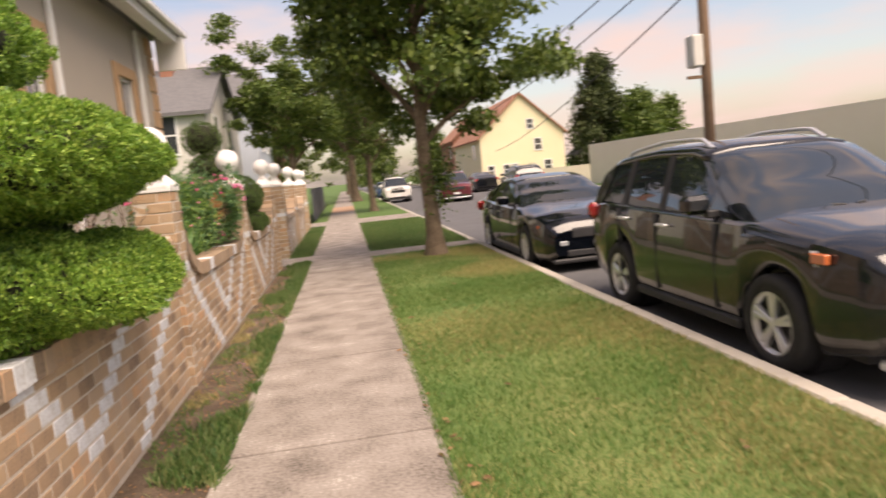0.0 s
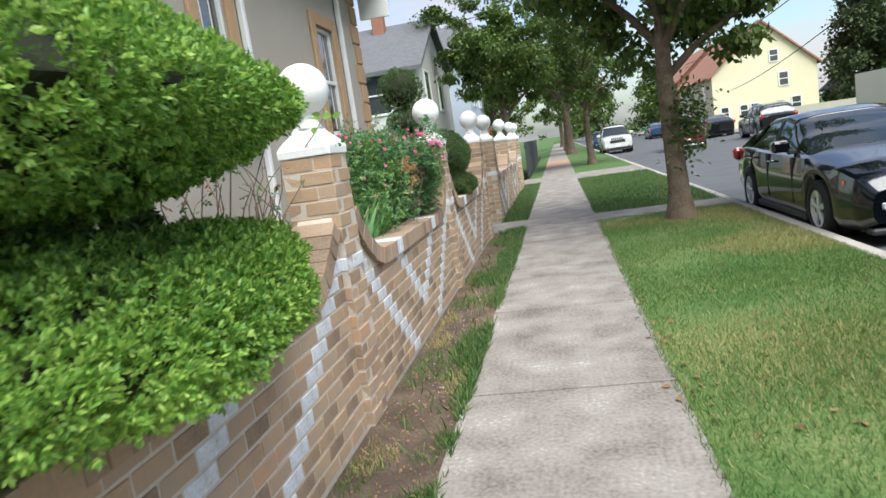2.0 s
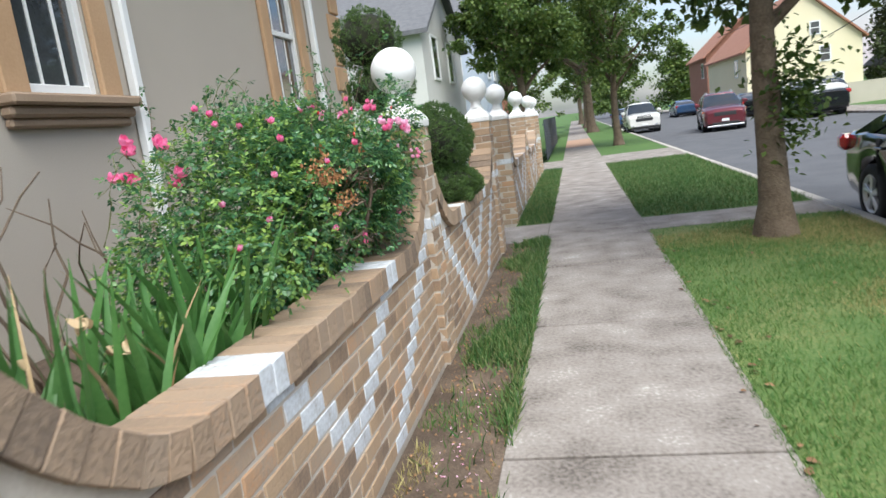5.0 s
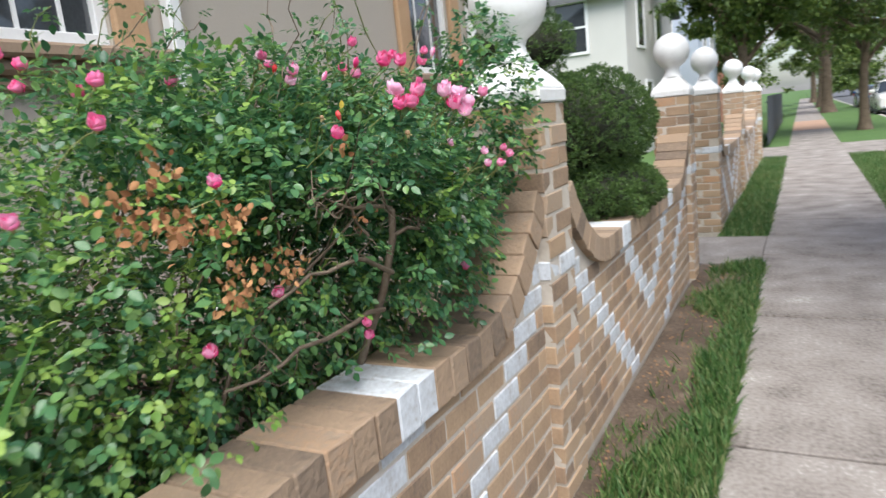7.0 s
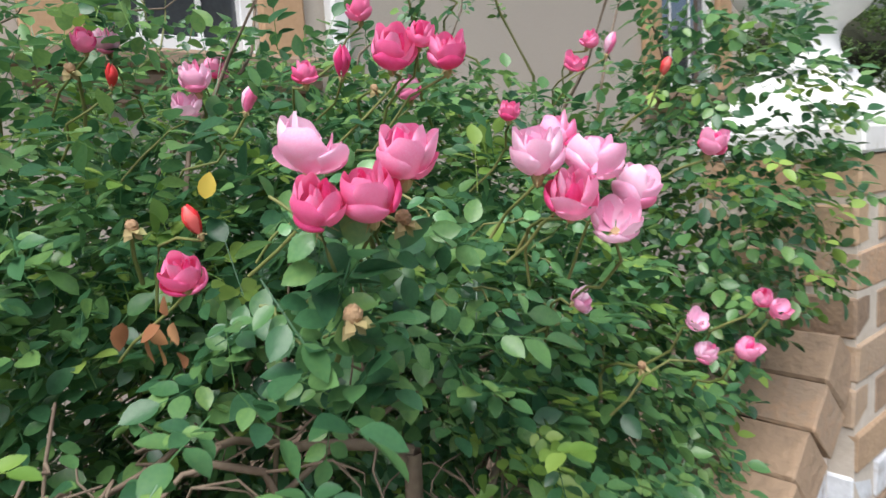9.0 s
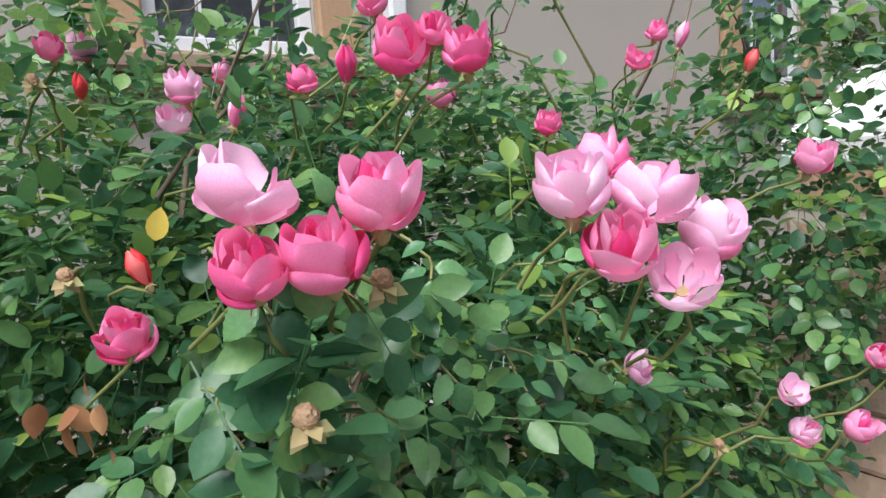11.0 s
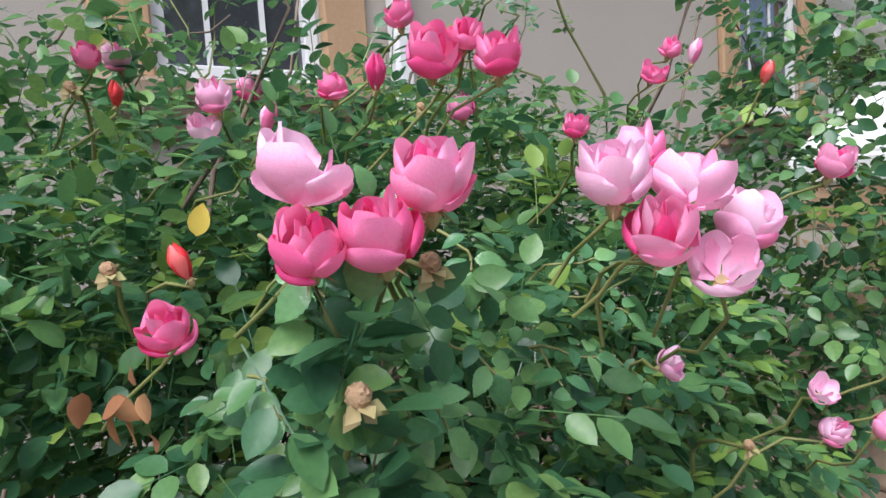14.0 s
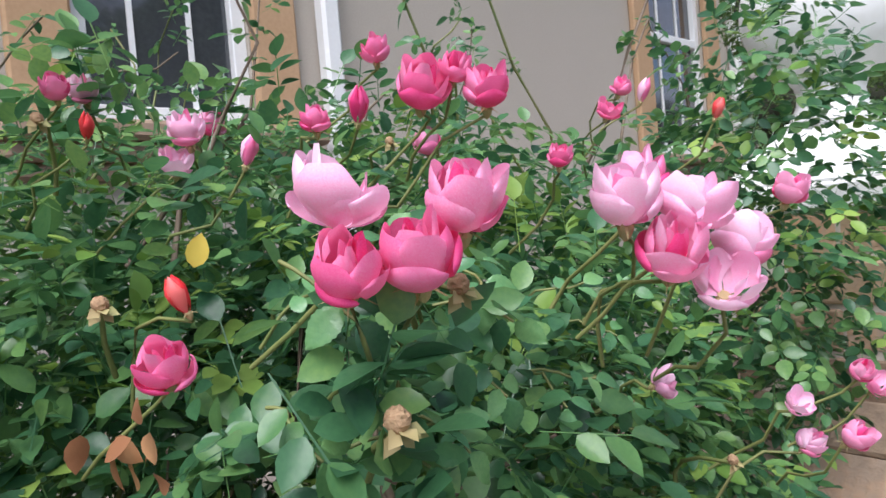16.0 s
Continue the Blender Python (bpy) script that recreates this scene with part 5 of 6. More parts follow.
tagged(obj("shoot_foliage", np_mesh("shoot_foliage", v, f, LEAF_ROSE, True), None, bush, "small leaves on upright shoots"), kind="stuff")


def petal_patch(bm, turn, r0, r1, height, wide, curl, seed, nu=10, nv=8, slot=0):
    rr = random.Random(seed)
    grid = []
    tilt = rr.uniform(-0.08, 0.08)
    for j in range(nv + 1):
        t = j / nv
        row = []
        round_top = 1 - 0.22 * max(0, (t - 0.6) / 0.4) ** 2.5
        for i in range(nu + 1):
            u = i / nu * 2 - 1
            spread = wide * (0.35 + 0.65 * math.sin(min(1, t * 1.25) * math.pi / 2)) * (round_top if t > 0.45 else 1)
            ang = turn + u * spread
            rad = r0 + (r1 - r0) * math.sin(t * math.pi * 0.70) ** 0.62 + curl * max(0, t - 0.65) ** 1.5 * 2 - 0.05 * u * u * t + 0.026 * math.sin(u * 4.2 + seed * 1.7) * t * t
            z = height * t * (1 - (0.10 * u * u + 0.22 * u ** 4) * t * t) + 0.03 * math.sin(u * 3.3 + seed * 2.3) * t * t + tilt * t - (curl * 0.5) * max(0, t - 0.8)
            row.append(bm.verts.new((rad * math.cos(ang), rad * math.sin(ang), z)))
        grid.append(row)
    for a, b in zip(grid, grid[1:]):
        for i in range(nu):
            fc = bm.faces.new((a[i], a[i + 1], b[i + 1], b[i]))
            fc.smooth = True
            fc.material_index = slot


def flower_mesh(kind, seed):
    """A rose 1 wide, its base at the origin, opening along z."""
    rr = random.Random(seed)
    bm = bmesh.new()
    if kind == "cup":
        # short deep-coloured outer petals, tall paler ones behind, a closed heart
        for k in range(3):
            petal_patch(bm, k * 2.09 + rr.uniform(-0.4, 0.4), 0.12, 0.49 + rr.uniform(-0.03, 0.05), 0.44 + rr.uniform(-0.10, 0.14), 1.05, rr.uniform(-0.02, 0.2), seed + k, slot=k // 2)
        for k in range(4):
            petal_patch(bm, 0.5 + k * 1.571 + rr.uniform(-0.25, 0.25), 0.10, 0.45 + rr.uniform(-0.04, 0.03), 0.76 + rr.uniform(-0.12, 0.14), 1.12, rr.uniform(-0.12, 0.14), seed + 20 + k, slot=1)
        for k in range(3):
            petal_patch(bm, 0.2 + k * 2.1 + rr.uniform(-0.2, 0.2), 0.06, 0.33 - 0.05 * k, 0.86 + rr.uniform(-0.10, 0.08), 1.15, rr.uniform(-0.16, 0.0), seed + 40 + k, slot=1 - k // 2)
        for k in range(3):
            petal_patch(bm, 0.9 + k * 2.0, 0.03, 0.12 + 0.04 * k, 0.80, 1.2, -0.08, seed + 60 + k)
    elif kind == "open":
        for k in range(3):
            petal_patch(bm, k * 2.09 + rr.uniform(-0.3, 0.3), 0.10, 0.52 + rr.uniform(-0.05, 0.05), 0.36 + rr.uniform(-0.06, 0.12), 0.98, rr.uniform(0.0, 0.2), seed + k, slot=min(k, 1))
        for k in range(5):
            petal_patch(bm, 0.4 + k * 1.2566 + rr.uniform(-0.2, 0.2), 0.08, 0.53 + rr.uniform(-0.06, 0.05), 0.62 + rr.uniform(-0.16, 0.2), 0.82, rr.uniform(-0.02, 0.2), seed + 20 + k, slot=1)
        for k in range(2):
            petal_patch(bm, 0.5 + k * 3.0 + rr.uniform(-0.2, 0.2), 0.05, 0.30, 0.74 + rr.uniform(-0.08, 0.14), 0.7, 0.05, seed + 40 + k, slot=1)
    else:
        for k in range(4):
            petal_patch(bm, k * 1.571, 0.10, 0.36 - 0.03 * k, 1.15, 1.1, -0.5, seed + k, 5, 6)
    me = bpy.data.meshes.new("flower")
    bm.to_mesh(me)
    bm.free()
    return me


def calyx_mesh():
    bm = lathe([(-0.28, 0.03), (-0.2, 0.09), (-0.06, 0.13), (0.02, 0.10)], 10)
    for k in range(5):
        a = k * 1.2566
        pts = [(0.09, -0.35, 0.0), (0.09, 0.35, 0.0), (0.42, 0.0, -0.10)]
        vs = [bm.verts.new((p * math.cos(a + s), p * math.sin(a + s), z)) for p, s, z in pts]
        bm.faces.new(vs)
    me = bpy.data.meshes.new("calyx")
    bm.to_mesh(me)
    bm.free()
    me.materials.append(SEPAL)
    return me


CALYX = calyx_mesh()
SHAPES = {k: [flower_mesh(k, 11 * s + 3 * n) for s in range(5)] for n, k in enumerate(("cup", "open", "bud"))}
TONES = {"mid": (PETAL_HOT, PETAL), "hot": (PETAL_HOT, PETAL_ROSE), "pale": (PETAL, PETAL_PALE), "red": (PETAL_RED, PETAL_RED)}
NAMED = {}
count_flowers = 0


def rose(x, y, z, wide, kind="cup", tone="mid", face=(0.45, -0.1, 0.85), stem=0.075):
    """One flower centred near the place given, with its calyx and stem."""
    global count_flowers
    count_flowers += 1
    key = (kind, tone, count_flowers % 5)
    if key not in NAMED:
        me = SHAPES[kind][count_flowers % 5].copy()
        for material in TONES[tone]:
            me.materials.append(material)
        NAMED[key] = me
    label = {"cup": "cupped pink rose", "open": "open pink rose", "bud": "closed rose bud"}[kind] if tone in ("mid", "hot") else {"pale": "pale faded pink rose", "red": "small red rose bud"}[tone]
    o = obj("rose_bud" if kind == "bud" else "rose_flower", NAMED[key], None, bush, label)
    axis = Vector(face) + Vector((random.uniform(-0.25, 0.25), random.uniform(-0.25, 0.25), 0))
    axis.normalize()
    q = axis.to_track_quat("Z", "Y").to_matrix().to_4x4() @ pose(0, 0, 0, 0, 0, random.uniform(0, 360))
    base = Vector((x, y, z)) - axis * wide * 0.38
    size = wide * (0.9 if kind != "bud" else 1.35)
    o.matrix_local = Matrix.Translation(base) @ q @ Matrix.Scale(size, 4)
    ca = obj("calyx", CALYX, None, o)
    a = base - axis * 0.006
    end = np.array(a) + np.array([-0.9, random.uniform(-0.7, 0.7), -0.75]) * stem
    tubes_obj("stem", [tube(bent(R, end, np.array(a), 5, 0.012) - np.array([0, 0, 0.0]), np.linspace(0.0014, 0.0012, 5), 5)], CANE_GREEN, bush)
    return o


# the foremost pair of clusters
rose(-0.988, 7.833, 1.644, 0.042, "open", "pale", (0.3, -0.1, 0.95))
rose(-0.962, 7.878, 1.637, 0.040, "cup", "mid", (0.35, -0.1, 0.9))
rose(-0.965, 7.853, 1.615, 0.038, "cup", "hot", (0.5, -0.2, 0.8))
rose(-0.977, 7.827, 1.612, 0.035, "cup", "hot", (0.5, -0.3, 0.8))
rose(-0.942, 7.967, 1.633, 0.038, "cup", "pale", (0.4, -0.2, 0.85))
rose(-0.958, 8.005, 1.645, 0.034, "cup", "mid", (0.2, 0, 0.95))
rose(-0.927, 8.006, 1.630, 0.041, "open", "pale", (0.5, -0.1, 0.8))
rose(-0.928, 7.983, 1.605, 0.038, "cup", "mid", (0.5, -0.2, 0.8))
rose(-0.917, 8.014, 1.588, 0.036, "open", "pale", (0.6, -0.2, 0.7))
rose(-0.922, 8.044, 1.605, 0.036, "cup", "pale", (0.5, 0.2, 0.8))
rose(-1.129, 7.803, 1.565, 0.036, "cup", "hot", (0.5, -0.4, 0.7))
rose(-1.130, 7.817, 1.596, 0.014, "bud", "red", (0.1, -0.2, 0.95))
rose(-1.101, 7.980, 1.723, 0.040, "cup", "hot")
rose(-1.088, 7.999, 1.734, 0.026, "cup", "hot")
rose(-1.076, 8.015, 1.719, 0.035, "cup", "hot")
# behind them
rose(-1.203, 7.956, 1.718, 0.026, "cup", "hot")
rose(-1.184, 7.983, 1.720, 0.018, "bud", "hot")
rose(-1.218, 8.030, 1.783, 0.028, "cup", "hot")
rose(-1.306, 7.896, 1.725, 0.034, "cup", "pale")
rose(-1.311, 7.887, 1.700, 0.030, "open", "pale")
rose(-1.231, 7.912, 1.692, 0.016, "bud", "pale")
rose(-1.312, 7.804, 1.754, 0.024, "cup", "hot")
rose(-1.298, 7.819, 1.719, 0.013, "bud", "red")
rose(-1.340, 7.83, 1.76, 0.026, "cup", "pale")
rose(-1.059, 8.067, 1.670, 0.020, "cup", "hot")
rose(-1.212, 8.388, 1.779, 0.028, "cup", "hot")
rose(-1.197, 8.407, 1.766, 0.018, "bud", "pale")
rose(-1.067, 8.324, 1.716, 0.013, "bud", "red")
rose(-1.190, 8.327, 1.745, 0.030, "open", "hot")
rose(-0.980, 8.263, 1.634, 0.032, "cup", "mid")
# low cluster beside the pier
rose(-0.950, 8.190, 1.450, 0.024, "cup", "pale", (0.6, -0.2, 0.6))
rose(-0.935, 8.235, 1.445, 0.027, "cup", "mid", (0.6, -0.2, 0.6))
rose(-0.950, 8.176, 1.482, 0.020, "open", "pale", (0.6, -0.2, 0.6))
rose(-0.945, 8.290, 1.482, 0.022, "cup", "mid", (0.6, -0.2, 0.6))
rose(-0.945, 8.330, 1.462, 0.024, "open", "mid", (0.6, -0.2, 0.6))
rose(-0.990, 8.070, 1.514, 0.022, "open", "pale", (0.7, 0, 0.3))
rose(-1.180, 7.89, 1.10, 0.03, "cup", "hot")
rose(-1.185, 7.90, 1.065, 0.03, "cup", "hot")
rose(-1.10, 8.30, 1.15, 0.032, "cup", "mid")
# towards the house and along the top
for x, y, z in ((-2.02, 7.35, 1.70), (-2.0, 7.33, 1.66), (-2.03, 7.31, 1.55), (-1.98, 7.29, 1.53), (-2.06, 7.28, 1.55), (-1.72, 7.25, 1.54), (-1.74, 7.23, 1.50), (-1.80, 7.28, 1.66), (-1.84, 7.33, 1.68)):
    rose(x, y, z, 0.062, "open", "hot")
for x, y, z in ((-1.72, 7.45, 1.80), (-1.66, 7.46, 1.77), (-1.62, 7.42, 1.72), (-1.55, 7.5, 1.70), (-1.35, 7.4, 1.70), (-1.50, 7.7, 1.72), (-1.3, 7.35, 1.62), (-1.45, 7.98, 1.76), (-1.6, 8.2, 1.72), (-1.3, 8.15, 1.72)):
    rose(x, y, z, 0.034, "cup", "mid" if y > 7.6 else "hot")
for x, y, z in ((-1.25, 7.02, 1.32), (-1.3, 6.85, 1.25), (-1.2, 7.62, 1.25), (-1.42, 7.0, 1.40), (-1.15, 7.45, 1.50), (-1.5, 6.75, 1.1), (-1.26, 7.15, 1.48), (-1.12, 7.35, 1.22)):
    rose(x, y, z, 0.03, "cup", "mid")


def seed_head(x, y, z, wide):
    bm = bmesh.new()
    bmesh.ops.create_icosphere(bm, subdivisions=3, radius=wide * 0.32)
    for v in bm.verts:
        v.co *= 1 + 0.22 * noise.noise(v.co * 700)
        v.co += Vector((x, y, z))
    s = part("seed_head", bm, SEEDHEAD, bush, "brown spent rose head")
    rr = rng(int(x * -1000))
    n = 5
    ang = np.arange(n) * 1.2566
    d = np.column_stack([0.5 + 0.6 * np.cos(ang), np.sin(ang), -0.5 + 0.3 * np.cos(ang)])
    v, f = scatter(*LEAF4, np.tile(np.array([[x, y, z - wide * 0.2]]), (n, 1)), d, np.tile(np.array([[1.0, 0, 0.4]]), (n, 1)), np.full(n, wide * 0.75))
    obj("dry_calyx", np_mesh("dry_calyx", v, f, SEPAL), None, s)
    tubes_obj("stem", [tube(bent(R, (x - 0.06, y + 0.02, z - 0.05), (x, y, z - wide * 0.2), 5, 0.01), np.linspace(0.002, 0.0015, 5), 5)], CANE_GREEN, bush)


seed_head(-0.978, 7.885, 1.599, 0.016)
seed_head(-0.977, 7.844, 1.548, 0.018)
seed_head(-1.15, 7.78, 1.60, 0.014)
seed_head(-1.31, 7.79, 1.73, 0.014)
seed_head(-0.99, 8.15, 1.44, 0.012)
seed_head(-1.30, 8.1, 1.72, 0.014)
# withered clusters
R = rng(9)
sets = []
for c, s, n in (((-1.12, 7.25, 1.47), 0.028, 60), ((-1.12, 7.33, 1.44), 0.026, 60), ((-1.11, 7.43, 1.43), 0.024, 45), ((-1.11, 7.45, 1.33), 0.024, 40), ((-1.11, 7.57, 1.32), 0.022, 45), ((-1.11, 7.40, 1.31), 0.018, 30), ((-1.12, 7.30, 1.54), 0.018, 20), ((-1.10, 7.775, 1.535), 0.008, 9), ((-1.12, 7.86, 1.36), 0.015, 8)):
    p = np.asarray(c) + R.normal(0, s, (n, 3))
    sets.append(scatter(LEAFLET_V, LEAFLET_F, p, R.normal(0, 0.6, (n, 3)) + np.array([0.1, 0, -0.9]), R.normal(0, 1, (n, 3)), R.uniform(0.011, 0.021, n)))
v, f = merge(*sets)
tagged(obj("withered_foliage", np_mesh("withered_foliage", v, f, LEAF_DEAD, True), None, bush, "dry orange-brown withered leaves"), kind="stuff")

# ---- iris clump ----
iris = thing("iris_clump", (0, 0, 0), "clump of tall green sword-shaped iris leaves with dry blades", "plant")


def sword(x, y, z, h, lean, yaw, material, wide=0.022):
    ts = np.linspace(0, 1, 8)
    bm = bmesh.new()
    rows = []
    for t in ts:
        w = wide * (1 - t ** 2.5) + 0.001
        off = lean * t * t
        c = Vector((x + off * math.cos(yaw), y + off * math.sin(yaw), z + h * t * (1 - 0.15 * t * abs(lean))))
        sd = Vector((-math.sin(yaw + 0.6), math.cos(yaw + 0.6), 0)) * w
        fold = Vector((math.cos(yaw), math.sin(yaw), 0)) * w * 0.3
        rows.append([bm.verts.new(c - sd), bm.verts.new(c + fold), bm.verts.new(c + sd)])
    for a, b in zip(rows, rows[1:]):
        bm.faces.new((a[0], a[1], b[1], b[0]))
        bm.faces.new((a[1], a[2], b[2], b[1]))
    part("blade", bm, material, iris, smooth=True)


for k in range(46):
    sword(random.uniform(-1.52, -1.36), random.uniform(6.45, 7.15), 0.54, random.uniform(0.55, 0.85), random.uniform(0.05, 0.35), random.uniform(0, 6.28), IRIS, random.uniform(0.022, 0.034))
for k in range(85):
    sword(random.uniform(-1.75, -1.37), random.uniform(5.95, 7.05), 0.54, random.uniform(0.5, 0.82), random.uniform(0.02, 0.3), random.uniform(0, 6.28), IRIS, random.uniform(0.018, 0.03))
for k in range(7):
    sword(random.uniform(-1.7, -1.42), random.uniform(6.2, 7.0), 0.54, random.uniform(0.5, 0.8), random.uniform(0.2, 0.5), random.uniform(0, 6.28), STRAW, 0.009)
for x, y, z in ((-1.42, 6.25, 0.86), (-1.6, 6.1, 1.12), (-1.5, 6.4, 1.05), (-1.55, 6.35, 1.16)):
    R2 = rng(int(y * 100))
    v, f = scatter(LEAFLET_V, LEAFLET_F, np.asarray((x, y, z)) + R2.normal(0, 0.012, (7, 3)), R2.normal(0, 0.6, (7, 3)) + np.array([0, 0, -0.6]), R2.normal(0, 1, (7, 3)), R2.uniform(0.03, 0.06, 7))
    obj("dry_bloom", np_mesh("dry_bloom", v, f, STRAW, True), None, iris, "withered tan iris bloom")

# ---- bare twiggy shrub between topiary and pier, and vine on the pier neck ----
dry = thing("dry_shrub", (0, 0, 0), "sparse twiggy rose shrub with few dry leaves behind pier", "bush")
R = rng(21)
green_set, dead_set = [], []
for k in range(26):
    a = np.array([-1.75 + R.normal(0, 0.08), 4.95 + R.normal(0, 0.1), 0.5])
    b = np.array([-1.6 + R.normal(0, 0.22), 4.95 + R.normal(0, 0.3), R.uniform(1.2, 1.85)])
    path = bent(R, a, b, 8, 0.08)
    tubes_obj("twig", [tube(path, np.linspace(0.007, 0.002, 8), 5)], CANE, dry)
    q = path[3:] + R.normal(0, 0.03, (5, 3))
    (green_set if k % 3 else dead_set).append(compound_leaves(R, q, unit(R.normal(0, 1, (5, 3))), 0.022))
for name, group, material in (("foliage", green_set, LEAF_ROSE), ("dry_foliage", dead_set, LEAF_DEAD)):
    v, f = merge(*group)
    tagged(obj(name, np_mesh(name, v, f, material, True), None, dry), kind="stuff")
tagged(dry, kind="")
for k, (x, y) in enumerate(((-2.55, 8.3), (-2.7, 7.9), (-2.3, 7.0))):
    bare = thing("bare_sapling", (0, 0, 0), "leafless grey-brown twiggy sapling by stucco wall", "shrub", "bare saplings")
    for j in range(6):
        a = np.array([x, y, 0.5])
        b = a + np.array([R.normal(0, 0.15), R.normal(0, 0.3), R.uniform(0.6, 1.25)])
        tubes_obj("branch", [tube(bent(R, a, b, 8, 0.07), np.linspace(0.012, 0.003, 8), 5)], CANE, bare)
vine = thing("vine_sprig", (0, 0, 0), "small green vine sprig on white pier neck", "vine")
R = rng(8)
q = np.array([[-1.08, 5.27, 1.80]]) + R.normal(0, 0.03, (8, 3))
for place in q:
    v, f = scatter(LEAFLET_V, LEAFLET_F, place[None], R.normal(0, 0.6, (1, 3)) + np.array([0.2, -0.5, -0.5]), R.normal(0, 0.4, (1, 3)) + np.array([0.3, -1, 0.3]), R.uniform(0.04, 0.07, 1))
    obj("leaf", np_mesh("leaf", v, f, LEAF_NEW, True), None, vine)
tubes_obj("stem", [tube([(-1.2, 5.22, 1.66), (-1.12, 5.22, 1.74), (-1.07, 5.26, 1.82)], [0.004, 0.003, 0.002], 5)], CANE, vine)

# ---- small things on the ground ----
R = rng(31)
LEAF_SHAPE = []
for k in range(4):
    v, f = scatter(LEAFLET_V, LEAFLET_F, np.zeros((1, 3)), np.array([[1.0, 0, 0]]), np.array([[R.normal(0, 0.3), R.normal(0, 0.3), 1.0]]), np.array([1.0]))
    LEAF_SHAPE.append(np_mesh("fallen_leaf", v, f, DRYLEAF))
for k in range(150):
    edge = k % 3
    x = R.normal(0.72, 0.06) if edge < 2 else R.uniform(0.8, 2.7)
    y = R.uniform(1.5, 13)
    o = tagged(obj("fallen_leaf", LEAF_SHAPE[k % 4]), "small dry brown leaf lying on the ground", "leaf", "fallen leaves")
    o.matrix_world = pose(x, y, 0.012 if x > 0.7 else 0.010, R.uniform(-12, 12), R.uniform(-12, 12), R.uniform(0, 360)) @ Matrix.Scale(R.uniform(0.025, 0.06), 4)
n = 1500
p = np.column_stack([R.uniform(-1.06, -0.58, n), R.uniform(1.5, 13.2, n), np.full(n, 0.0)])
v, f = scatter([(0, 0, 0), (1, 0.2, 0.2), (0.6, 1, 0), (0.4, 0.5, 0.6)], [(0, 1, 3), (1, 2, 3), (2, 0, 3)], p, R.normal(0, 1, (n, 3)) * np.array([1, 1, 0.05]), np.tile(np.array([[0, 0, 1.0]]), (n, 1)), R.uniform(0.006, 0.022, n))
tagged(obj("soil_litter", np_mesh("soil_litter", v, f, DRYLEAF)), "small twigs, clods and leaf litter on soil", "litter", kind="stuff")
n = 160
p = np.column_stack([R.normal(-0.82, 0.1, n), R.uniform(5.5, 8.5, n), np.full(n, 0.0)])
v, f = scatter(*LEAF4, p, R.normal(0, 1, (n, 3)) * np.array([1, 1, 0.15]), np.tile(np.array([[0, 0, 1.0]]), (n, 1)), R.uniform(0.012, 0.022, n))
tagged(obj("fallen_petals", np_mesh("fallen_petals", v, f, PETAL_PALE)), "scattered pale fallen rose petals on soil", "petals", kind="stuff")
R = rng(64)
q = np.array([[-1.02, 8.03, 1.37]]) + R.normal(0, 0.035, (9, 3))
v, f = compound_leaves(R, q, unit(R.normal(0, 0.5, (9, 3)) + np.array([1.0, -0.2, 0.4])), 0.021)
tagged(obj("young_shoot", np_mesh("young_shoot", v, f, LEAF_NEW, True), None, bush, "bright young shoot at the front"), kind="stuff")
q = np.array([[-1.01, 7.86, 1.53]]) + R.normal(0, 0.03, (8, 3)) * np.array([0.4, 1.4, 0.8])
v, f = compound_leaves(R, q, unit(R.normal(0, 0.5, (8, 3)) + np.array([0.9, 0.1, -0.2])), 0.026)
tagged(obj("leaf_spray", np_mesh("leaf_spray", v, f, LEAF_ROSE, True), None, bush), kind="stuff")
q = np.array([[-1.02, 7.92, 1.57]]) + R.normal(0, 0.03, (12, 3)) * np.array([0.4, 1.8, 0.7])
v, f = compound_leaves(R, q, unit(R.normal(0, 0.5, (12, 3)) + np.array([0.8, 0.2, 0.1])), 0.024)
tagged(obj("leaf_spray", np_mesh("leaf_spray", v, f, LEAF_ROSE, True), None, bush), kind="stuff")
v, f = scatter(LEAFLET_V, LEAFLET_F, np.array([[-1.13, 7.825, 1.615]]), np.array([[0.2, 0.2, 0.9]]), np.array([[1.0, -0.4, 0.1]]), np.array([0.02]))
obj("yellow_leaf", np_mesh("yellow_leaf", v, f, mat("yellow_leaf", (0.6, 0.42, 0.05), (0.7, 0.55, 0.1), 8, 0.6, 0.1, transmit=0.3), True), None, bush, "single yellow leaf")


# ---- large serrated leaves at the front of the bush ----
def serrated_leaf():
    """A leaflet 1 long with toothed edges and a folded, faintly ribbed blade."""
    n = 15
    v, f = [], []
    for k in range(n + 1):
        y = k / n
        w = 0.31 * math.sin(math.pi * y ** 0.80) ** 0.85 if 0 < k < n else 0.012
        w *= 1.06 if k % 2 else 0.95
        lift = -0.16 * y * y
        rib = 0.014 * (1 if k % 2 else -1)
        for u in (-1, -0.5, 0, 0.5, 1):
            v.append((w * u, y + (0.03 if abs(u) == 1 else 0.012), lift + 0.13 * abs(u) * w / 0.4 + (rib if abs(u) == 0.5 else 0) - 0.05 * u * u))
    for k in range(n):
        for j in range(4):
            a = k * 5 + j
            f.append((a, a + 1, a + 6, a + 5))
    return v, f


HERO_V, HERO_F = serrated_leaf()
LEAF_HERO = mat("large_rose_leaf", ((0.05, 0.15, 0.07), (0.11, 0.26, 0.10), (0.21, 0.39, 0.14)), None, 30, 0.26, 0.5, pick="object", transmit=0.22, fine=420, dist=0.0012, spread=(0.2, 0.85))
R = rng(202)


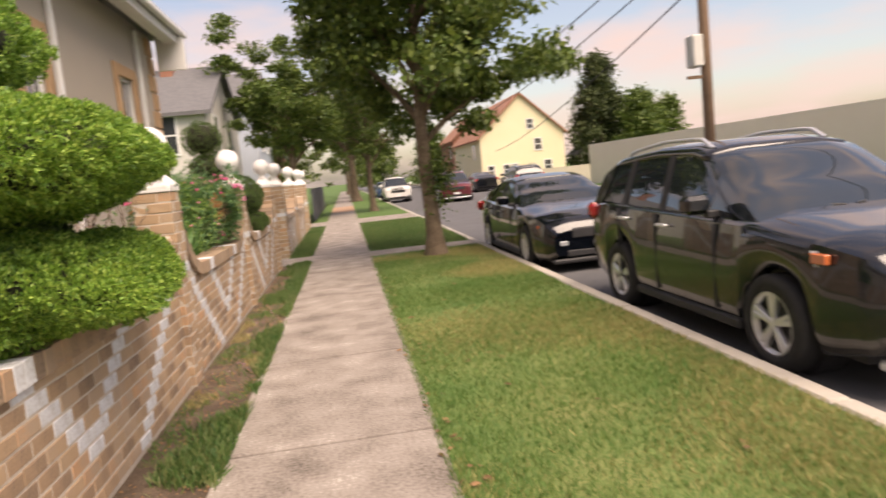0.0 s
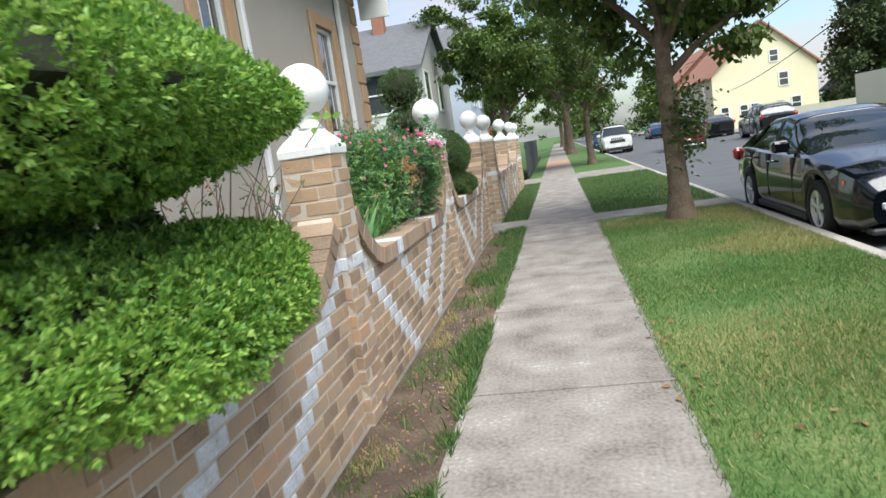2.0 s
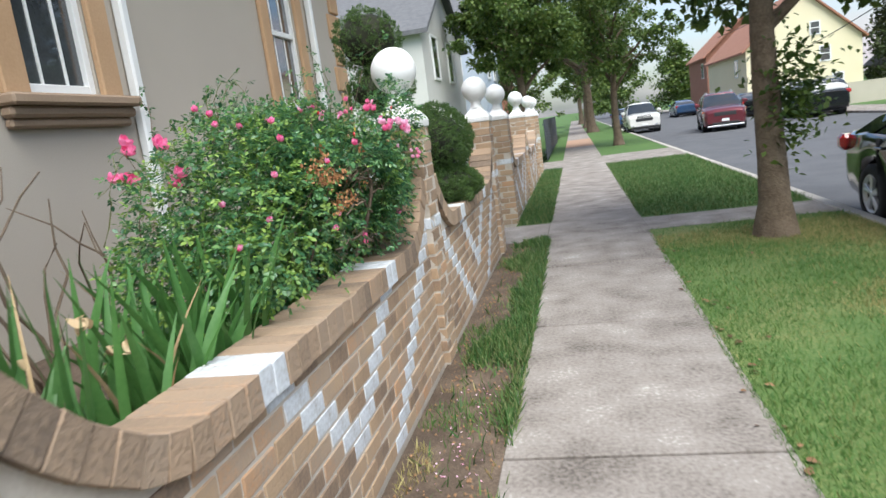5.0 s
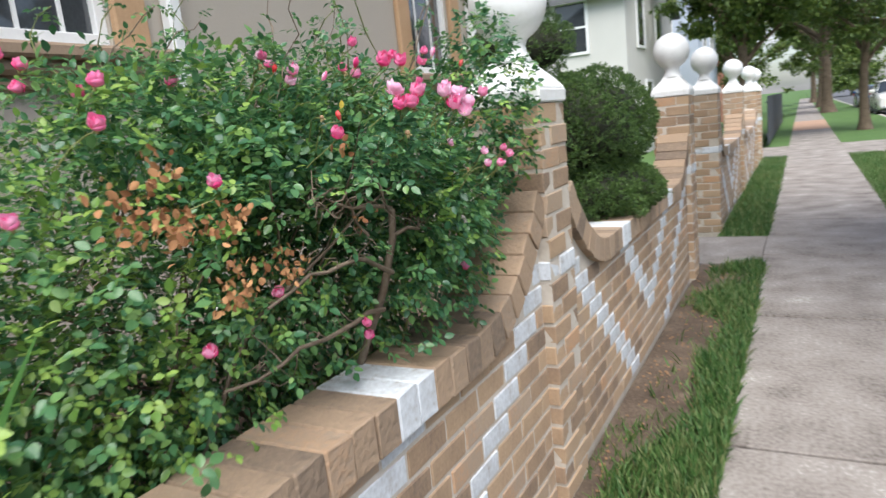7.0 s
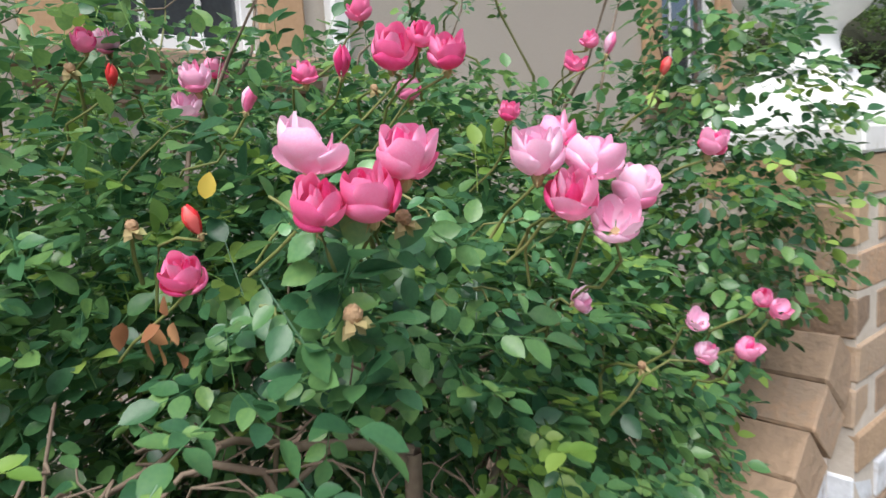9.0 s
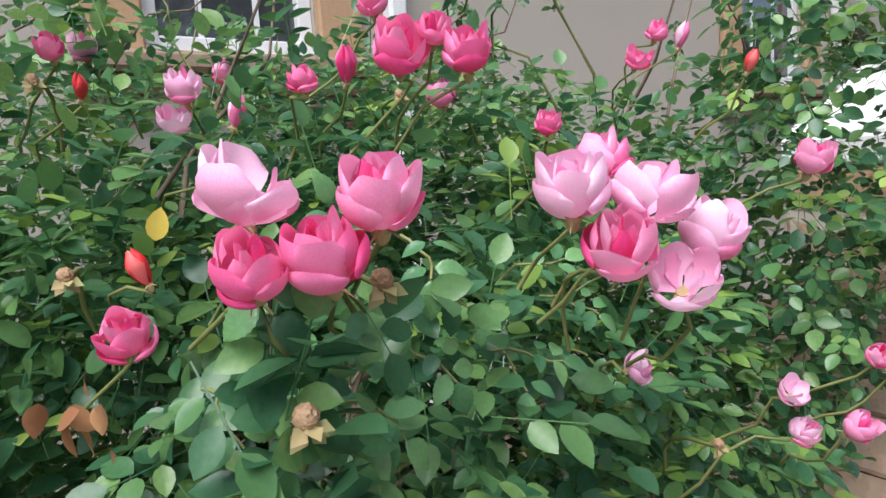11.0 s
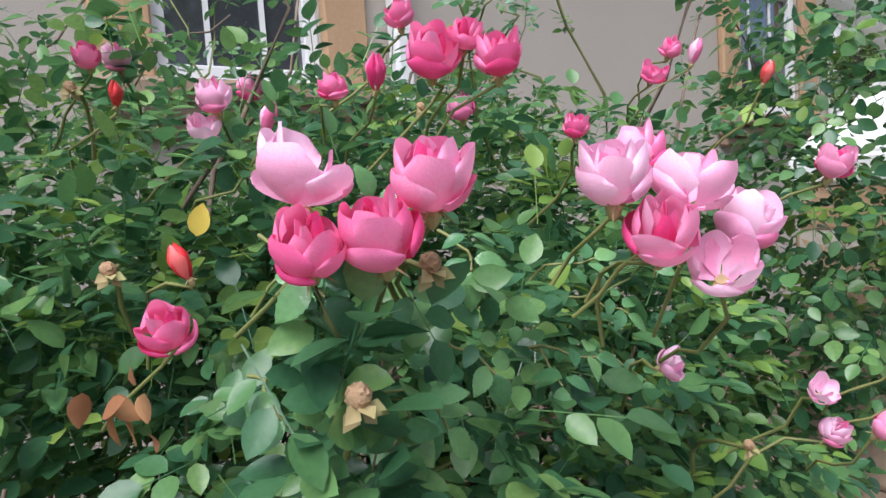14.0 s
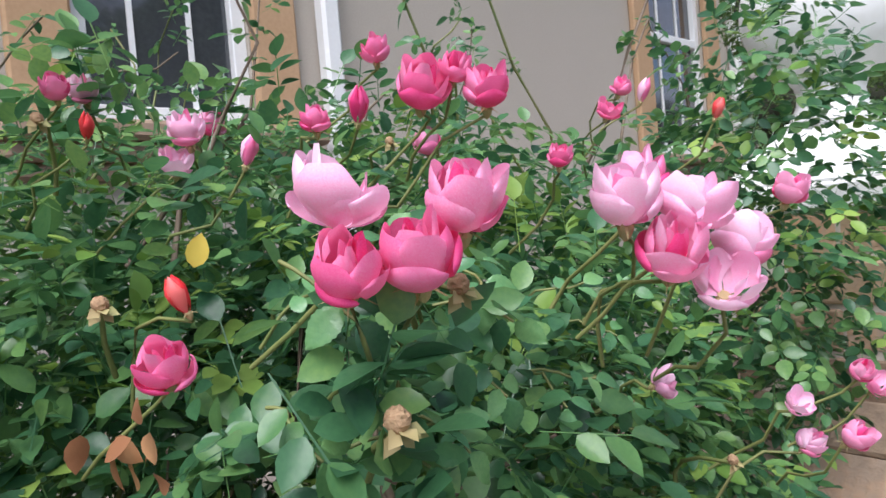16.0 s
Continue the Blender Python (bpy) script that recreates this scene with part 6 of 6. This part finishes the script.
def hero_leaf(x, y, z, size, lean, tilt):
    """A leaf of three or five leaflets; lean turns it along the wall, tilt drops its tip."""
    a = unit(np.array([[0.25, lean, tilt]]))[0]
    up = unit(np.array([[0.62, -0.25, 0.74]]))[0] + R.normal(0, 0.3, 3)
    side = unit(np.cross(a, up)[None])[0]
    size *= 0.84
    at = np.array([x - 0.012, y, z])
    spots = [(0.0, 0, 1.1), (-0.35, 1, 0.95), (-0.35, -1, 0.95), (-1.05, 1, 0.75), (-1.05, -1, 0.75)][:5 if R.random() < 0.6 else 3]
    for along, sd, k in spots:
        root = at + a * size * along + side * sd * size * 0.10
        d = a * (1.0 if sd == 0 else 0.35) + side * sd * 0.9 + R.normal(0, 0.12, 3)
        v, f = scatter(HERO_V, HERO_F, root[None], d[None], (up + R.normal(0, 0.22, 3))[None], np.array([size * k]))
        obj("leaf", np_mesh("leaf", v, f, LEAF_HERO, True), None, bush)
    tail = at - a * size * 1.7 + np.array([-0.03, 0, -0.01])
    cane(bent(R, tail, at, 6, 0.004), 0.0011, 0.0008, CANE_GREEN, "leaf_stalk")


for x, y, z, size, lean, tilt in ((-0.985, 7.842, 1.588, 0.029, 0.3, -0.9), (-1.0, 7.933, 1.588, 0.023, -0.2, -0.9), (-1.0, 7.955, 1.570, 0.024, 0.7, -0.6),
                                  (-1.0, 8.025, 1.524, 0.021, 0.7, -0.4), (-1.0, 7.995, 1.512, 0.020, -0.4, -0.9), (-0.985, 7.890, 1.532, 0.024, 0.9, 0.0), (-0.985, 7.875, 1.515, 0.024, 0.2, -1.0),
                                  (-0.99, 7.905, 1.512, 0.025, 0.7, -0.8), (-1.0, 7.945, 1.530, 0.023, 0.4, -1.0), (-1.0, 7.828, 1.528, 0.022, 0.2, -1.0), 
                                  (-1.02, 8.080, 1.540, 0.020, 0.5, -0.6),
                                  (-1.02, 8.095, 1.490, 0.020, 0.2, -0.9), (-1.02, 8.135, 1.455, 0.020, 0.8, -0.6), (-1.03, 7.86, 1.60, 0.022, 0.6, 0.5), (-1.04, 7.90, 1.63, 0.022, -0.3, 0.8),
                                  (-1.03, 8.06, 1.58, 0.021, 0.9, 0.2), (-1.04, 8.14, 1.57, 0.020, 0.6, 0.5)):
    hero_leaf(x, y, z, size, lean, tilt)
